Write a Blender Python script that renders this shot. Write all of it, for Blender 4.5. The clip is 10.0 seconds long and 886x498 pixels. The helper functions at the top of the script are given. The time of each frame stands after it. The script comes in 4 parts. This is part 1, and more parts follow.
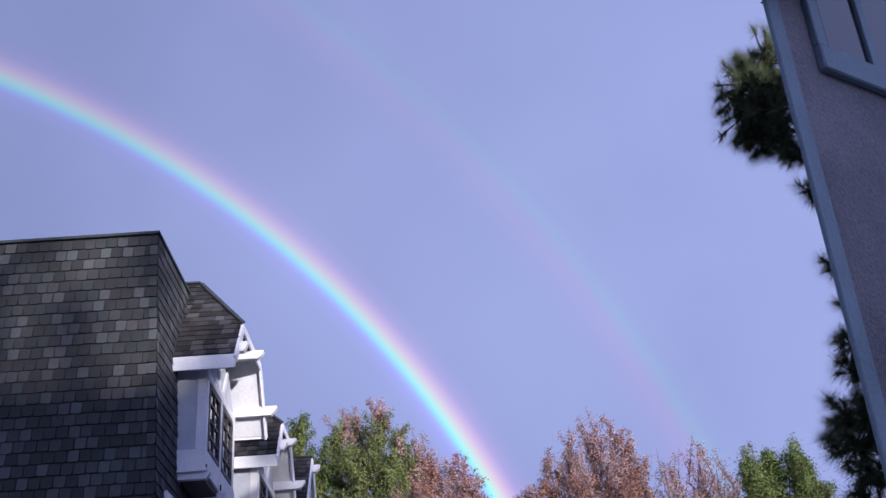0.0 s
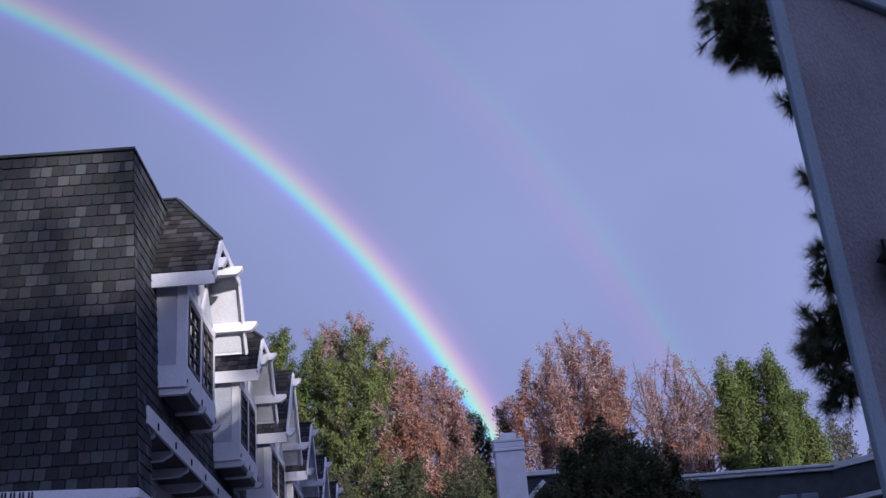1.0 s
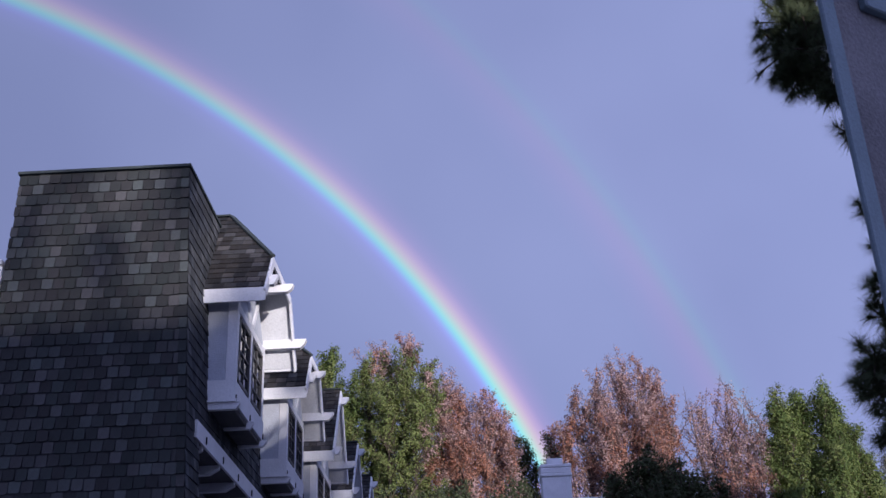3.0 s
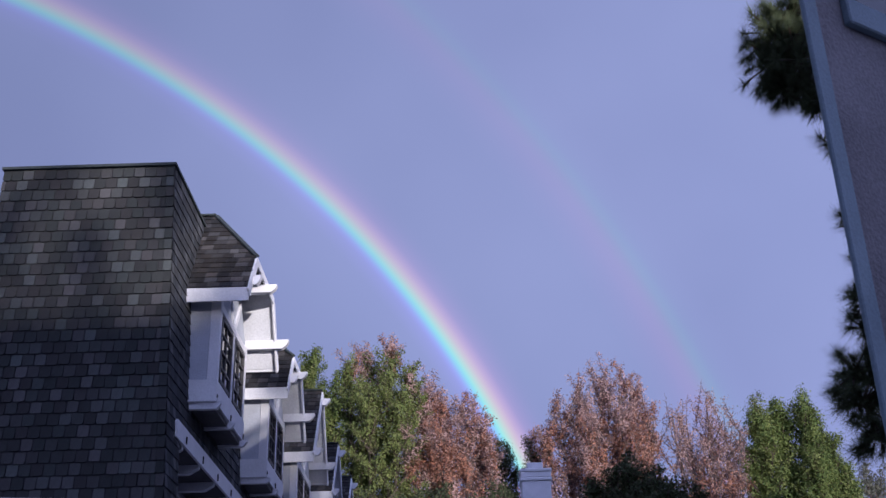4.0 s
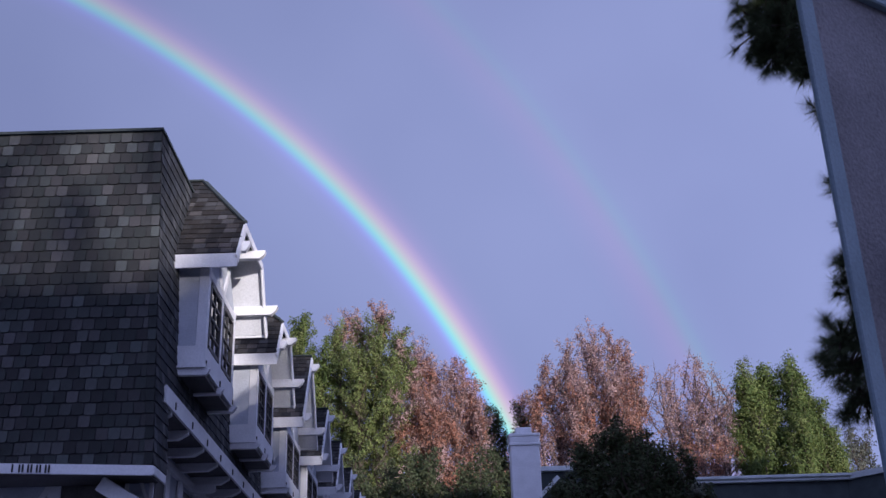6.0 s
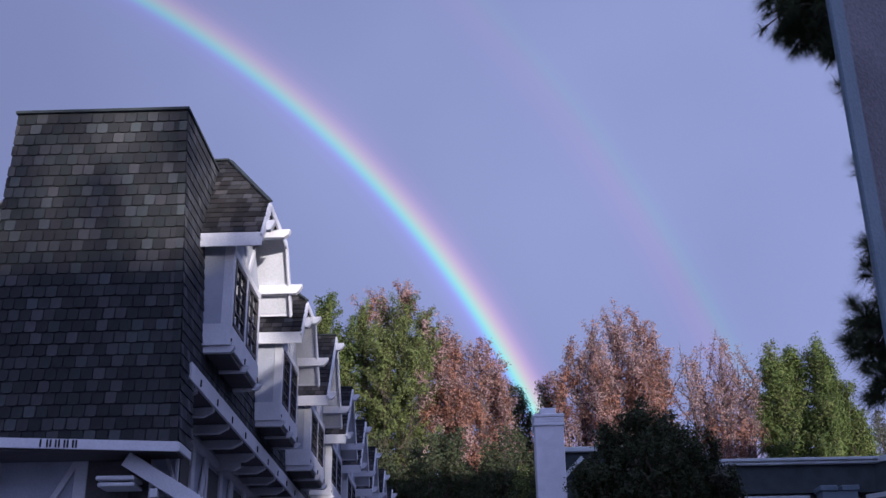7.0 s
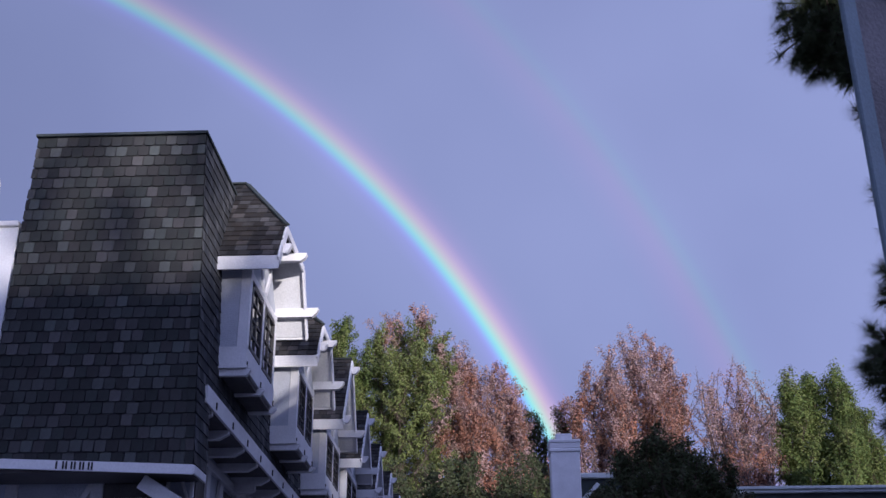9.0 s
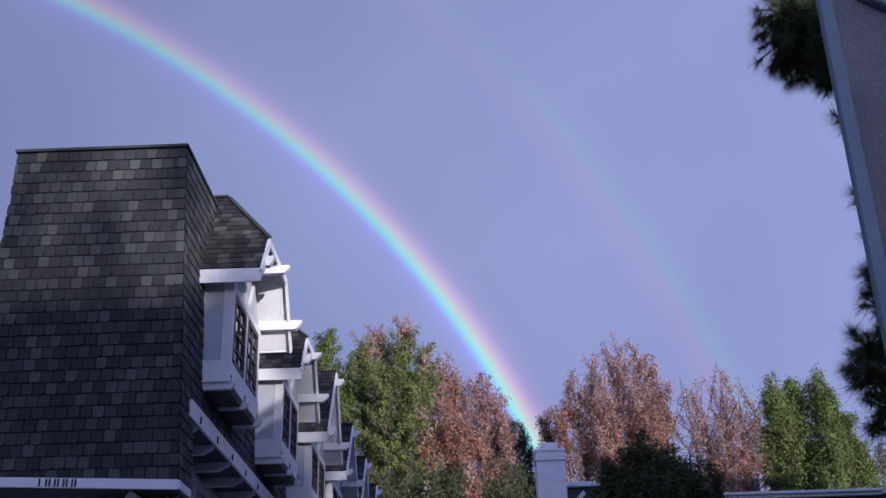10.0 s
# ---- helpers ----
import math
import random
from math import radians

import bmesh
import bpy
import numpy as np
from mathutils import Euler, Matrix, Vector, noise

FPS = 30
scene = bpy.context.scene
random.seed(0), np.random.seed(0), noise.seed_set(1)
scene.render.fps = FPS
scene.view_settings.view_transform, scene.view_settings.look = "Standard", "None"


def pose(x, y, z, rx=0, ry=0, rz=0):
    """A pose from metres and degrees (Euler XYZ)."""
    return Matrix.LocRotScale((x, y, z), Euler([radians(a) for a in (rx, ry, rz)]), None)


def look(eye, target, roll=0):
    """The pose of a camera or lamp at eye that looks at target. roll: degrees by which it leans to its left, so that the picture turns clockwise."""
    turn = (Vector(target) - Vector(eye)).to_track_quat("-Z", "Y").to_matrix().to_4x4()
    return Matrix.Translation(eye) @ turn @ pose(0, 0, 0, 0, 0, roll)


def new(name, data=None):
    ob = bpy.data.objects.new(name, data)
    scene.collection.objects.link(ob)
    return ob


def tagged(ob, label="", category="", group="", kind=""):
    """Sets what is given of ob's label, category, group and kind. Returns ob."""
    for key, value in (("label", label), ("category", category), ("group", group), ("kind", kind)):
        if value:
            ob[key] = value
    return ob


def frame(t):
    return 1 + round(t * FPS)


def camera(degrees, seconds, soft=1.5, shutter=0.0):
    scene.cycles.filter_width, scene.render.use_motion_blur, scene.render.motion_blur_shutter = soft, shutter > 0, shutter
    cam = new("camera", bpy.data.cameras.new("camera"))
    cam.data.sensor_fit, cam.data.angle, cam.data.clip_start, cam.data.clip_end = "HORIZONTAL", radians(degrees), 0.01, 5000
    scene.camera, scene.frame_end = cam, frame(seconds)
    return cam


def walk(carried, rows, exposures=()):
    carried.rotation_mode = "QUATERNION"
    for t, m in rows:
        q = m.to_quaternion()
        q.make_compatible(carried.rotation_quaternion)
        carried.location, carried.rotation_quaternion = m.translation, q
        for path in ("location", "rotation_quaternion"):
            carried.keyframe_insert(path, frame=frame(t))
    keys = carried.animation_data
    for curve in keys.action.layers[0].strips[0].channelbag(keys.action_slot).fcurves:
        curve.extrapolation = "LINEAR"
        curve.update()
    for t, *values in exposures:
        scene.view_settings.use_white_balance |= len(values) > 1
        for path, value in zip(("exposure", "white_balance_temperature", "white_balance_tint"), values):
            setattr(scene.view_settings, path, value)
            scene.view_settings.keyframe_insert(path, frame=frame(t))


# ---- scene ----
cam = camera(43.56, 10.0)
EYE = (0.0, 0.0, 1.6)
# seconds, sway of the hand (x, y, z), yaw, pitch, roll
TURNS = [
    (0, -0.044, 0.010, -0.011, 1.22, 28.49, 3.52),
    (0.2, -0.030, 0.003, -0.010, 1.11, 27.57, 3.39),
    (0.5, -0.019, -0.003, -0.004, 2.76, 26.16, 3.32),
    (0.7, -0.027, 0.008, 0.004, 1.97, 25.29, 2.68),
    (1, -0.042, 0.028, 0.011, 0.37, 23.99, 4.29),
    (1.2, -0.032, 0.023, 0.007, -0.92, 23.21, 3.80),
    (1.5, -0.005, 0.014, -0.006, 1.07, 23.37, 3.26),
    (1.8, 0.006, 0.020, -0.020, 2.99, 24.18, 3.17),
    (2, 0.007, 0.024, -0.023, 3.25, 24.12, 3.70),
    (2.2, -0.017, 0.021, -0.003, 3.90, 25.44, 1.36),
    (3.3, -0.022, 0.008, -0.000, 2.02, 25.19, 2.21),
    (3.5, -0.007, -0.019, -0.006, 1.91, 25.69, 2.07),
    (4, -0.014, -0.015, 0.010, 1.08, 25.30, 1.35),
    (4.5, 0.010, -0.019, 0.003, 0.77, 22.98, 2.35),
    (5, 0.014, -0.016, -0.001, -0.65, 22.26, 1.47),
    (5.5, -0.004, 0.009, 0.007, -0.37, 22.91, 1.67),
    (5.7, -0.006, -0.001, 0.018, 0.32, 23.67, 1.88),
    (6.8, 0.005, -0.013, 0.005, 1.12, 22.62, 0.78),
    (7, 0.025, -0.015, -0.001, 1.72, 22.55, 0.77),
    (7.2, 0.025, -0.019, -0.000, 2.17, 22.96, 0.27),
    (7.5, 0.024, -0.024, 0.002, 2.81, 22.66, 0.52),
    (8, 0.018, -0.009, 0.005, 2.63, 23.29, 1.15),
    (8.5, 0.006, -0.013, 0.006, 2.05, 23.98, -0.17),
    (9, 0.026, -0.020, -0.004, 2.38, 23.81, 0.17),
    (9.5, 0.021, -0.008, -0.001, 1.79, 23.90, 0.41),
    (10, 0.013, -0.004, -0.014, 1.88, 24.38, 1.32),
]
walk(cam, [(t, pose(EYE[0] + dx, EYE[1] + dy, EYE[2] + dz, 90 + p, r, yaw)) for t, dx, dy, dz, yaw, p, r in TURNS], [(0.0, 0.26), (0.2, 0.17), (0.4, 0.07), (0.8, -0.03), (1.2, 0.0), (10.0, 0.0)])

# ---- light ----
SUN_AZ, SUN_EL = 33.4, 5.0      # behind the camera, to its right
sun_dir = Vector((math.sin(radians(SUN_AZ)) * math.cos(radians(SUN_EL)), -math.cos(radians(SUN_AZ)) * math.cos(radians(SUN_EL)), math.sin(radians(SUN_EL))))
sun = new("sun", bpy.data.lights.new("sun", "SUN"))
sun.data.energy, sun.data.angle, sun.data.color = 4.9, radians(0.9), (1.0, 0.94, 0.97)
sun.matrix_world = look(sun_dir * 50, (0, 0, 0))

world = bpy.data.worlds.new("sky")
scene.world = world
world.use_nodes = True
wn, wl = world.node_tree.nodes, world.node_tree.links
wn.clear()
sky = wn.new("ShaderNodeTexSky")
sky.sky_type, sky.sun_disc = "NISHITA", False
sky.sun_elevation, sky.sun_rotation = radians(SUN_EL), radians(180 - SUN_AZ)
sky_bg = wn.new("ShaderNodeBackground")
sky_bg.inputs["Strength"].default_value = 0.05
wl.new(sky.outputs[0], sky_bg.inputs["Color"])
tc = wn.new("ShaderNodeTexCoord")
cl = wn.new("ShaderNodeTexNoise")
cl.inputs["Scale"].default_value, cl.inputs["Detail"].default_value, cl.inputs["Roughness"].default_value = 1.6, 4.0, 0.5
wl.new(tc.outputs["Generated"], cl.inputs["Vector"])
ramp = wn.new("ShaderNodeValToRGB")
ramp.color_ramp.elements[0].position, ramp.color_ramp.elements[0].color = 0.3, (0.20, 0.242, 0.50, 1)
ramp.color_ramp.elements[1].position, ramp.color_ramp.elements[1].color = 0.72, (0.30, 0.35, 0.665, 1)
wl.new(cl.outputs["Fac"], ramp.inputs["Fac"])
cloud_bg = wn.new("ShaderNodeBackground")
# the cloud is thinner, and brighter, towards the east side
east = wn.new("ShaderNodeSeparateXYZ")
wl.new(tc.outputs["Generated"], east.inputs[0])
thin = wn.new("ShaderNodeMath")
thin.operation = "MULTIPLY_ADD"
thin.inputs[1].default_value, thin.inputs[2].default_value = 0.38, 1.0
wl.new(east.outputs["X"], thin.inputs[0])
# and brighter round the low sun
glow = wn.new("ShaderNodeVectorMath")
glow.operation = "DOT_PRODUCT"
glow.inputs[1].default_value = sun_dir
wl.new(tc.outputs["Generated"], glow.inputs[0])
glow_up = wn.new("ShaderNodeMapRange")
glow_up.inputs["From Min"].default_value, glow_up.inputs["From Max"].default_value = -0.1, 1.0
glow_up.inputs["To Min"].default_value, glow_up.inputs["To Max"].default_value = 0.0, 1.05
wl.new(glow.outputs["Value"], glow_up.inputs["Value"])
both = wn.new("ShaderNodeMath")
both.operation = "ADD"
wl.new(thin.outputs[0], both.inputs[0])
wl.new(glow_up.outputs[0], both.inputs[1])
wl.new(both.outputs[0], cloud_bg.inputs["Strength"])
wl.new(ramp.outputs[0], cloud_bg.inputs["Color"])
wmix = wn.new("ShaderNodeMixShader")
wmix.inputs[0].default_value = 0.93
wl.new(sky_bg.outputs[0], wmix.inputs[1])
wl.new(cloud_bg.outputs[0], wmix.inputs[2])
wout = wn.new("ShaderNodeOutputWorld")
wl.new(wmix.outputs[0], wout.inputs["Surface"])


# ---- materials ----
def mat(name, colour, rough=0.8, vary=0.25, scale=6.0, bump=0.2, bump_scale=60.0, rand=0.0, island=0.0, metal=0.0, tint=None, detail=6.0):
    """Two-scale noise on colour, fine bump; rand / island: brightness varied from piece to piece."""
    m = bpy.data.materials.new(name)
    m.use_nodes = True
    n, l = m.node_tree.nodes, m.node_tree.links
    b = n["Principled BSDF"]
    b.inputs["Roughness"].default_value, b.inputs["Metallic"].default_value = rough, metal
    if rough >= 0.8:
        b.inputs["Specular IOR Level"].default_value = 0.15
    co = n.new("ShaderNodeTexCoord")
    big = n.new("ShaderNodeTexNoise")
    big.inputs["Scale"].default_value, big.inputs["Detail"].default_value = scale, detail
    l.new(co.outputs["Object"], big.inputs["Vector"])
    fine = n.new("ShaderNodeTexNoise")
    fine.inputs["Scale"].default_value, fine.inputs["Detail"].default_value = bump_scale, 4.0
    l.new(co.outputs["Object"], fine.inputs["Vector"])
    add = n.new("ShaderNodeMath")
    add.operation = "ADD"
    l.new(big.outputs["Fac"], add.inputs[0])
    l.new(fine.outputs["Fac"], add.inputs[1])
    mr = n.new("ShaderNodeMapRange")
    mr.inputs["From Min"].default_value, mr.inputs["From Max"].default_value = 0.7, 1.3
    mr.inputs["To Min"].default_value, mr.inputs["To Max"].default_value = 1 - vary, 1 + vary
    l.new(add.outputs[0], mr.inputs["Value"])
    fac = mr.outputs[0]
    if rand or island:
        src = n.new("ShaderNodeObjectInfo").outputs["Random"] if rand else n.new("ShaderNodeNewGeometry").outputs["Random Per Island"]
        amount = rand or island
        pw = n.new("ShaderNodeMath")
        pw.operation = "POWER"
        pw.inputs[1].default_value = 2.6
        l.new(src, pw.inputs[0])
        mp = n.new("ShaderNodeMapRange")
        mp.inputs["To Min"].default_value, mp.inputs["To Max"].default_value = 1 - amount * 0.3, 1 + amount
        l.new(pw.outputs[0], mp.inputs["Value"])
        mu = n.new("ShaderNodeMath")
        mu.operation = "MULTIPLY"
        l.new(fac, mu.inputs[0])
        l.new(mp.outputs[0], mu.inputs[1])
        fac = mu.outputs[0]
    base = n.new("ShaderNodeRGB")
    base.outputs[0].default_value = (*colour, 1)
    colour_out = base.outputs[0]
    if tint:
        mixc = n.new("ShaderNodeMixRGB")
        mixc.inputs[2].default_value = (*tint, 1)
        l.new(colour_out, mixc.inputs[1])
        if rand or island:
            sep = n.new("ShaderNodeMath")
            sep.operation = "FRACT"
            mul = n.new("ShaderNodeMath")
            mul.operation = "MULTIPLY"
            mul.inputs[1].default_value = 7.31
            l.new(src, mul.inputs[0])
            l.new(mul.outputs[0], sep.inputs[0])
            l.new(sep.outputs[0], mixc.inputs[0])
        else:
            l.new(big.outputs["Fac"], mixc.inputs[0])
        colour_out = mixc.outputs[0]
    vm = n.new("ShaderNodeVectorMath")
    vm.operation = "SCALE"
    l.new(colour_out, vm.inputs[0])
    l.new(fac, vm.inputs["Scale"])
    l.new(vm.outputs[0], b.inputs["Base Color"])
    if bump:
        bp = n.new("ShaderNodeBump")
        bp.inputs["Strength"].default_value, bp.inputs["Distance"].default_value = bump, 0.02
        l.new(fine.outputs["Fac"], bp.inputs["Height"])
        l.new(bp.outputs[0], b.inputs["Normal"])
    return m


def leaf_mat(name, c1, c2):
    """Leaves: varied from one to the next, letting some light through."""
    m = mat(name, c1, rough=0.7, vary=0.2, scale=0.5, bump=0.0, bump_scale=3.0, island=0.22, tint=c2)
    n, l = m.node_tree.nodes, m.node_tree.links
    b = n["Principled BSDF"]
    b.inputs["Specular IOR Level"].default_value = 0.2
    tl = n.new("ShaderNodeBsdfTranslucent")
    mx = n.new("ShaderNodeMixShader")
    mx.inputs[0].default_value = 0.30
    l.new(b.inputs["Base Color"].links[0].from_socket, tl.inputs["Color"])
    l.new(b.outputs[0], mx.inputs[1])
    l.new(tl.outputs[0], mx.inputs[2])
    l.new(mx.outputs[0], n["Material Output"].inputs["Surface"])
    return m


M_shingle = mat("weathered_shingle", (0.049, 0.055, 0.054), 0.9, 0.32, 5, 0.5, 90, rand=0.85, tint=(0.055, 0.052, 0.053))
M_shingle_bed = mat("shingle_underlay", (0.045, 0.045, 0.05), 0.95, 0.2, 5, 0.2, 60)
# same weathered shingle, base colour raised for the grazing sun on the side face
M_shingle_side_lit = mat("sun_grazed_shingle_rows", (0.082, 0.082, 0.084), 0.9, 0.3, 5, 0.5, 90, island=0.8, tint=(0.058, 0.062, 0.07))
M_roof_shingle = mat("dark_roof_shingle", (0.040, 0.040, 0.042), 0.9, 0.3, 5, 0.5, 90, island=1.3, tint=(0.052, 0.046, 0.044))
M_white = mat("white_painted_wood", (0.74, 0.73, 0.75), 0.55, 0.10, 3, 0.15, 40)
M_soffit = mat("soffit_board", (0.68, 0.68, 0.70), 0.7, 0.12, 3, 0.15, 40)
M_coping = mat("weathered_grey_coping", (0.58, 0.62, 0.62), 0.7, 0.2, 1.5, 0.2, 40)
M_stucco = mat("pale_stucco", (0.50, 0.52, 0.58), 0.9, 0.14, 2.5, 0.6, 70)
# dark wood; its colour also stands for shade under bays and on far walls
M_dark_wood_shade = mat("dark_wood_and_shade", (0.10, 0.092, 0.09), 0.75, 0.3, 4, 0.3, 50)
M_sash = mat("bronze_window_sash", (0.05, 0.045, 0.045), 0.5, 0.2, 5, 0.1, 60)
M_rtrim = mat("blue_grey_trim_paint", (0.145, 0.20, 0.24), 0.6, 0.14, 3, 0.2, 50)
M_rstucco = mat("grey_brown_stucco", (0.19, 0.178, 0.19), 0.95, 0.26, 1.6, 0.6, 42)
M_metal = mat("black_iron", (0.02, 0.02, 0.022), 0.5, 0.2, 5, 0.2, 60, metal=0.6)
M_galv = mat("galvanised_pipe", (0.55, 0.55, 0.58), 0.4, 0.1, 6, 0.1, 60, metal=0.5)
M_slate = mat("dark_slate_mansard", (0.048, 0.058, 0.060), 0.85, 0.2, 3, 0.4, 40)
# unseen ground, its grey raised to bounce more light into the dark parts
M_ground = mat("bounce_concrete", (0.20, 0.20, 0.20), 0.9, 0.3, 0.8, 0.5, 60)
M_bark = mat("bark", (0.10, 0.075, 0.06), 0.95, 0.35, 3, 0.8, 14)
M_twig = mat("bare_twig", (0.16, 0.12, 0.11), 0.95, 0.3, 3, 0.3, 14)
M_green = leaf_mat("green_leaf", (0.148, 0.20, 0.064), (0.235, 0.26, 0.088))
M_pinegreen = leaf_mat("yellow_green_leaf", (0.10, 0.155, 0.048), (0.185, 0.222, 0.066))
M_red = leaf_mat("rust_leaf", (0.44, 0.195, 0.12), (0.39, 0.23, 0.175))
M_pink = leaf_mat("faded_rust_leaf", (0.49, 0.31, 0.27), (0.42, 0.30, 0.28))
M_dark = leaf_mat("dark_evergreen_leaf", (0.062, 0.082, 0.041), (0.094, 0.108, 0.052))
M_grey = leaf_mat("grey_green_leaf", (0.14, 0.155, 0.12), (0.19, 0.18, 0.14))
M_needle = leaf_mat("pine_needle", (0.075, 0.10, 0.055), (0.13, 0.15, 0.08))

M_glass = bpy.data.materials.new("window_glass")
M_glass.use_nodes = True
gb = M_glass.node_tree.nodes["Principled BSDF"]
gb.inputs["Base Color"].default_value, gb.inputs["Roughness"].default_value = (0.02, 0.024, 0.03, 1), 0.04
gb.inputs["Specular IOR Level"].default_value = 0.8
M_lampglass = bpy.data.materials.new("lantern_glass")
M_lampglass.use_nodes = True
gb = M_lampglass.node_tree.nodes["Principled BSDF"]
gb.inputs["Base Color"].default_value, gb.inputs["Roughness"].default_value = (0.10, 0.20, 0.21, 1), 0.25


# ---- mesh helpers ----
def link(name, bm, material, parent=None, label=""):
    me = bpy.data.meshes.new(name)
    bmesh.ops.recalc_face_normals(bm, faces=bm.faces)
    bm.to_mesh(me)
    bm.free()
    for m in (material if isinstance(material, (list, tuple)) else [material]):
        me.materials.append(m)
    ob = new(name, me)
    ob.parent = parent
    if label:
        tagged(ob, label)
    return ob


part = link


def thing(name, at, label, category, group="", kind=""):
    e = new(name)
    e.location = at
    e.empty_display_size = 0.2
    return tagged(e, label, category, group, kind)


def bm_box(bm, lo, hi, bevel=0.0):
    """A box by its corners, bevelled."""
    c = [(a + b) / 2 for a, b in zip(lo, hi)]
    s = [max(abs(b - a), 1e-4) for a, b in zip(lo, hi)]
    geo = bmesh.ops.create_cube(bm, size=1, matrix=Matrix.Translation(c) @ Matrix.Diagonal((*s, 1)))
    if bevel:
        es = {e for v in geo["verts"] for e in v.link_edges}
        bmesh.ops.bevel(bm, geom=list(es), offset=bevel, segments=1, affect="EDGES")
    return bm


def box(lo, hi, bevel=0.0):
    return bm_box(bmesh.new(), lo, hi, bevel)


def bm_beam(bm, a, b, w, h, up=(0, 0, 1), bevel=0.006):
    """A squared timber from a to b, w across and h along up."""
    a, b = Vector(a), Vector(b)
    d = (b - a).normalized()
    side = d.cross(Vector(up)).normalized()
    u = side.cross(d)
    m = Matrix((side, d, u)).transposed().to_4x4()
    m.translation = (a + b) / 2
    geo = bmesh.ops.create_cube(bm, size=1, matrix=m @ Matrix.Diagonal((w, (b - a).length, h, 1)))
    if bevel:
        es = {e for v in geo["verts"] for e in v.link_edges}
        bmesh.ops.bevel(bm, geom=list(es), offset=bevel, segments=1, affect="EDGES")
    return bm


def beam(a, b, w, h, up=(0, 0, 1), bevel=0.006):
    return bm_beam(bmesh.new(), a, b, w, h, up, bevel)


def slab(points, thick):
    """A plate over a polygon, thick along its normal (downwards or backwards)."""
    bm = bmesh.new()
    vs = [bm.verts.new(p) for p in points]
    f = bm.faces.new(vs)
    f.normal_update()
    n = f.normal.copy()
    lower = [bm.verts.new(Vector(p) - n * thick) for p in points]
    bm.faces.new(lower[::-1])
    for i in range(len(points)):
        j = (i + 1) % len(points)
        bm.faces.new((vs[i], lower[i], lower[j], vs[j]))
    return bm


def prism(profile, axis_from, axis_to, plane="xz"):
    """A profile of (u, v) points drawn out along y (plane xz) or x (plane yz)."""
    bm = bmesh.new()
    rings = []
    for s in (axis_from, axis_to):
        rings.append([bm.verts.new((u, s, v) if plane == "xz" else (s, u, v)) for u, v in profile])
    bm.faces.new(rings[0])
    bm.faces.new(rings[1][::-1])
    k = len(profile)
    for i in range(k):
        bm.faces.new((rings[0][i], rings[1][i], rings[1][(i + 1) % k], rings[0][(i + 1) % k]))
    return bm


def limb(verts, faces, pts, radii, sides=6):
    """Adds a tapered tube along pts to plain lists."""
    base = len(verts)
    for i, p in enumerate(pts):
        d = (pts[min(i + 1, len(pts) - 1)] - pts[max(i - 1, 0)]).normalized()
        s = d.orthogonal().normalized()
        u = d.cross(s)
        for k in range(sides):
            a = 2 * math.pi * k / sides
            verts.append(p + (s * math.cos(a) + u * math.sin(a)) * radii[i])
    for i in range(len(pts) - 1):
        for k in range(sides):
            a, b = base + i * sides + k, base + i * sides + (k + 1) % sides
            faces.append((a, b, b + sides, a + sides))


def from_lists(name, verts, faces, materials, parent=None, label="", index=None):
    me = bpy.data.meshes.new(name)
    me.from_pydata([tuple(v) for v in verts], [], faces)
    for m in materials:
        me.materials.append(m)
    if index is not None:
        me.polygons.foreach_set("material_index", np.asarray(index, dtype=np.int32))
    me.update()
    ob = new(name, me)
    ob.parent = parent
    if label:
        tagged(ob, label)
    return ob


# ---- ground ----
bm = bmesh.new()
bmesh.ops.create_grid(bm, x_segments=8, y_segments=8, size=3000)
tagged(link("ground", bm, M_ground), "unseen grey lane and yard, pale to bounce light upwards", "ground", kind="structure")

# ---- rainbow: arcs at fixed angles round the point opposite the sun ----
ARC_AZ, ARC_EL = -33.34, -4.24
axis = Vector((math.sin(radians(ARC_AZ)) * math.cos(radians(ARC_EL)), math.cos(radians(ARC_AZ)) * math.cos(radians(ARC_EL)), math.sin(radians(ARC_EL))))
arc_x = Vector((0, 0, 1)).cross(axis).normalized()
arc_y = axis.cross(arc_x)


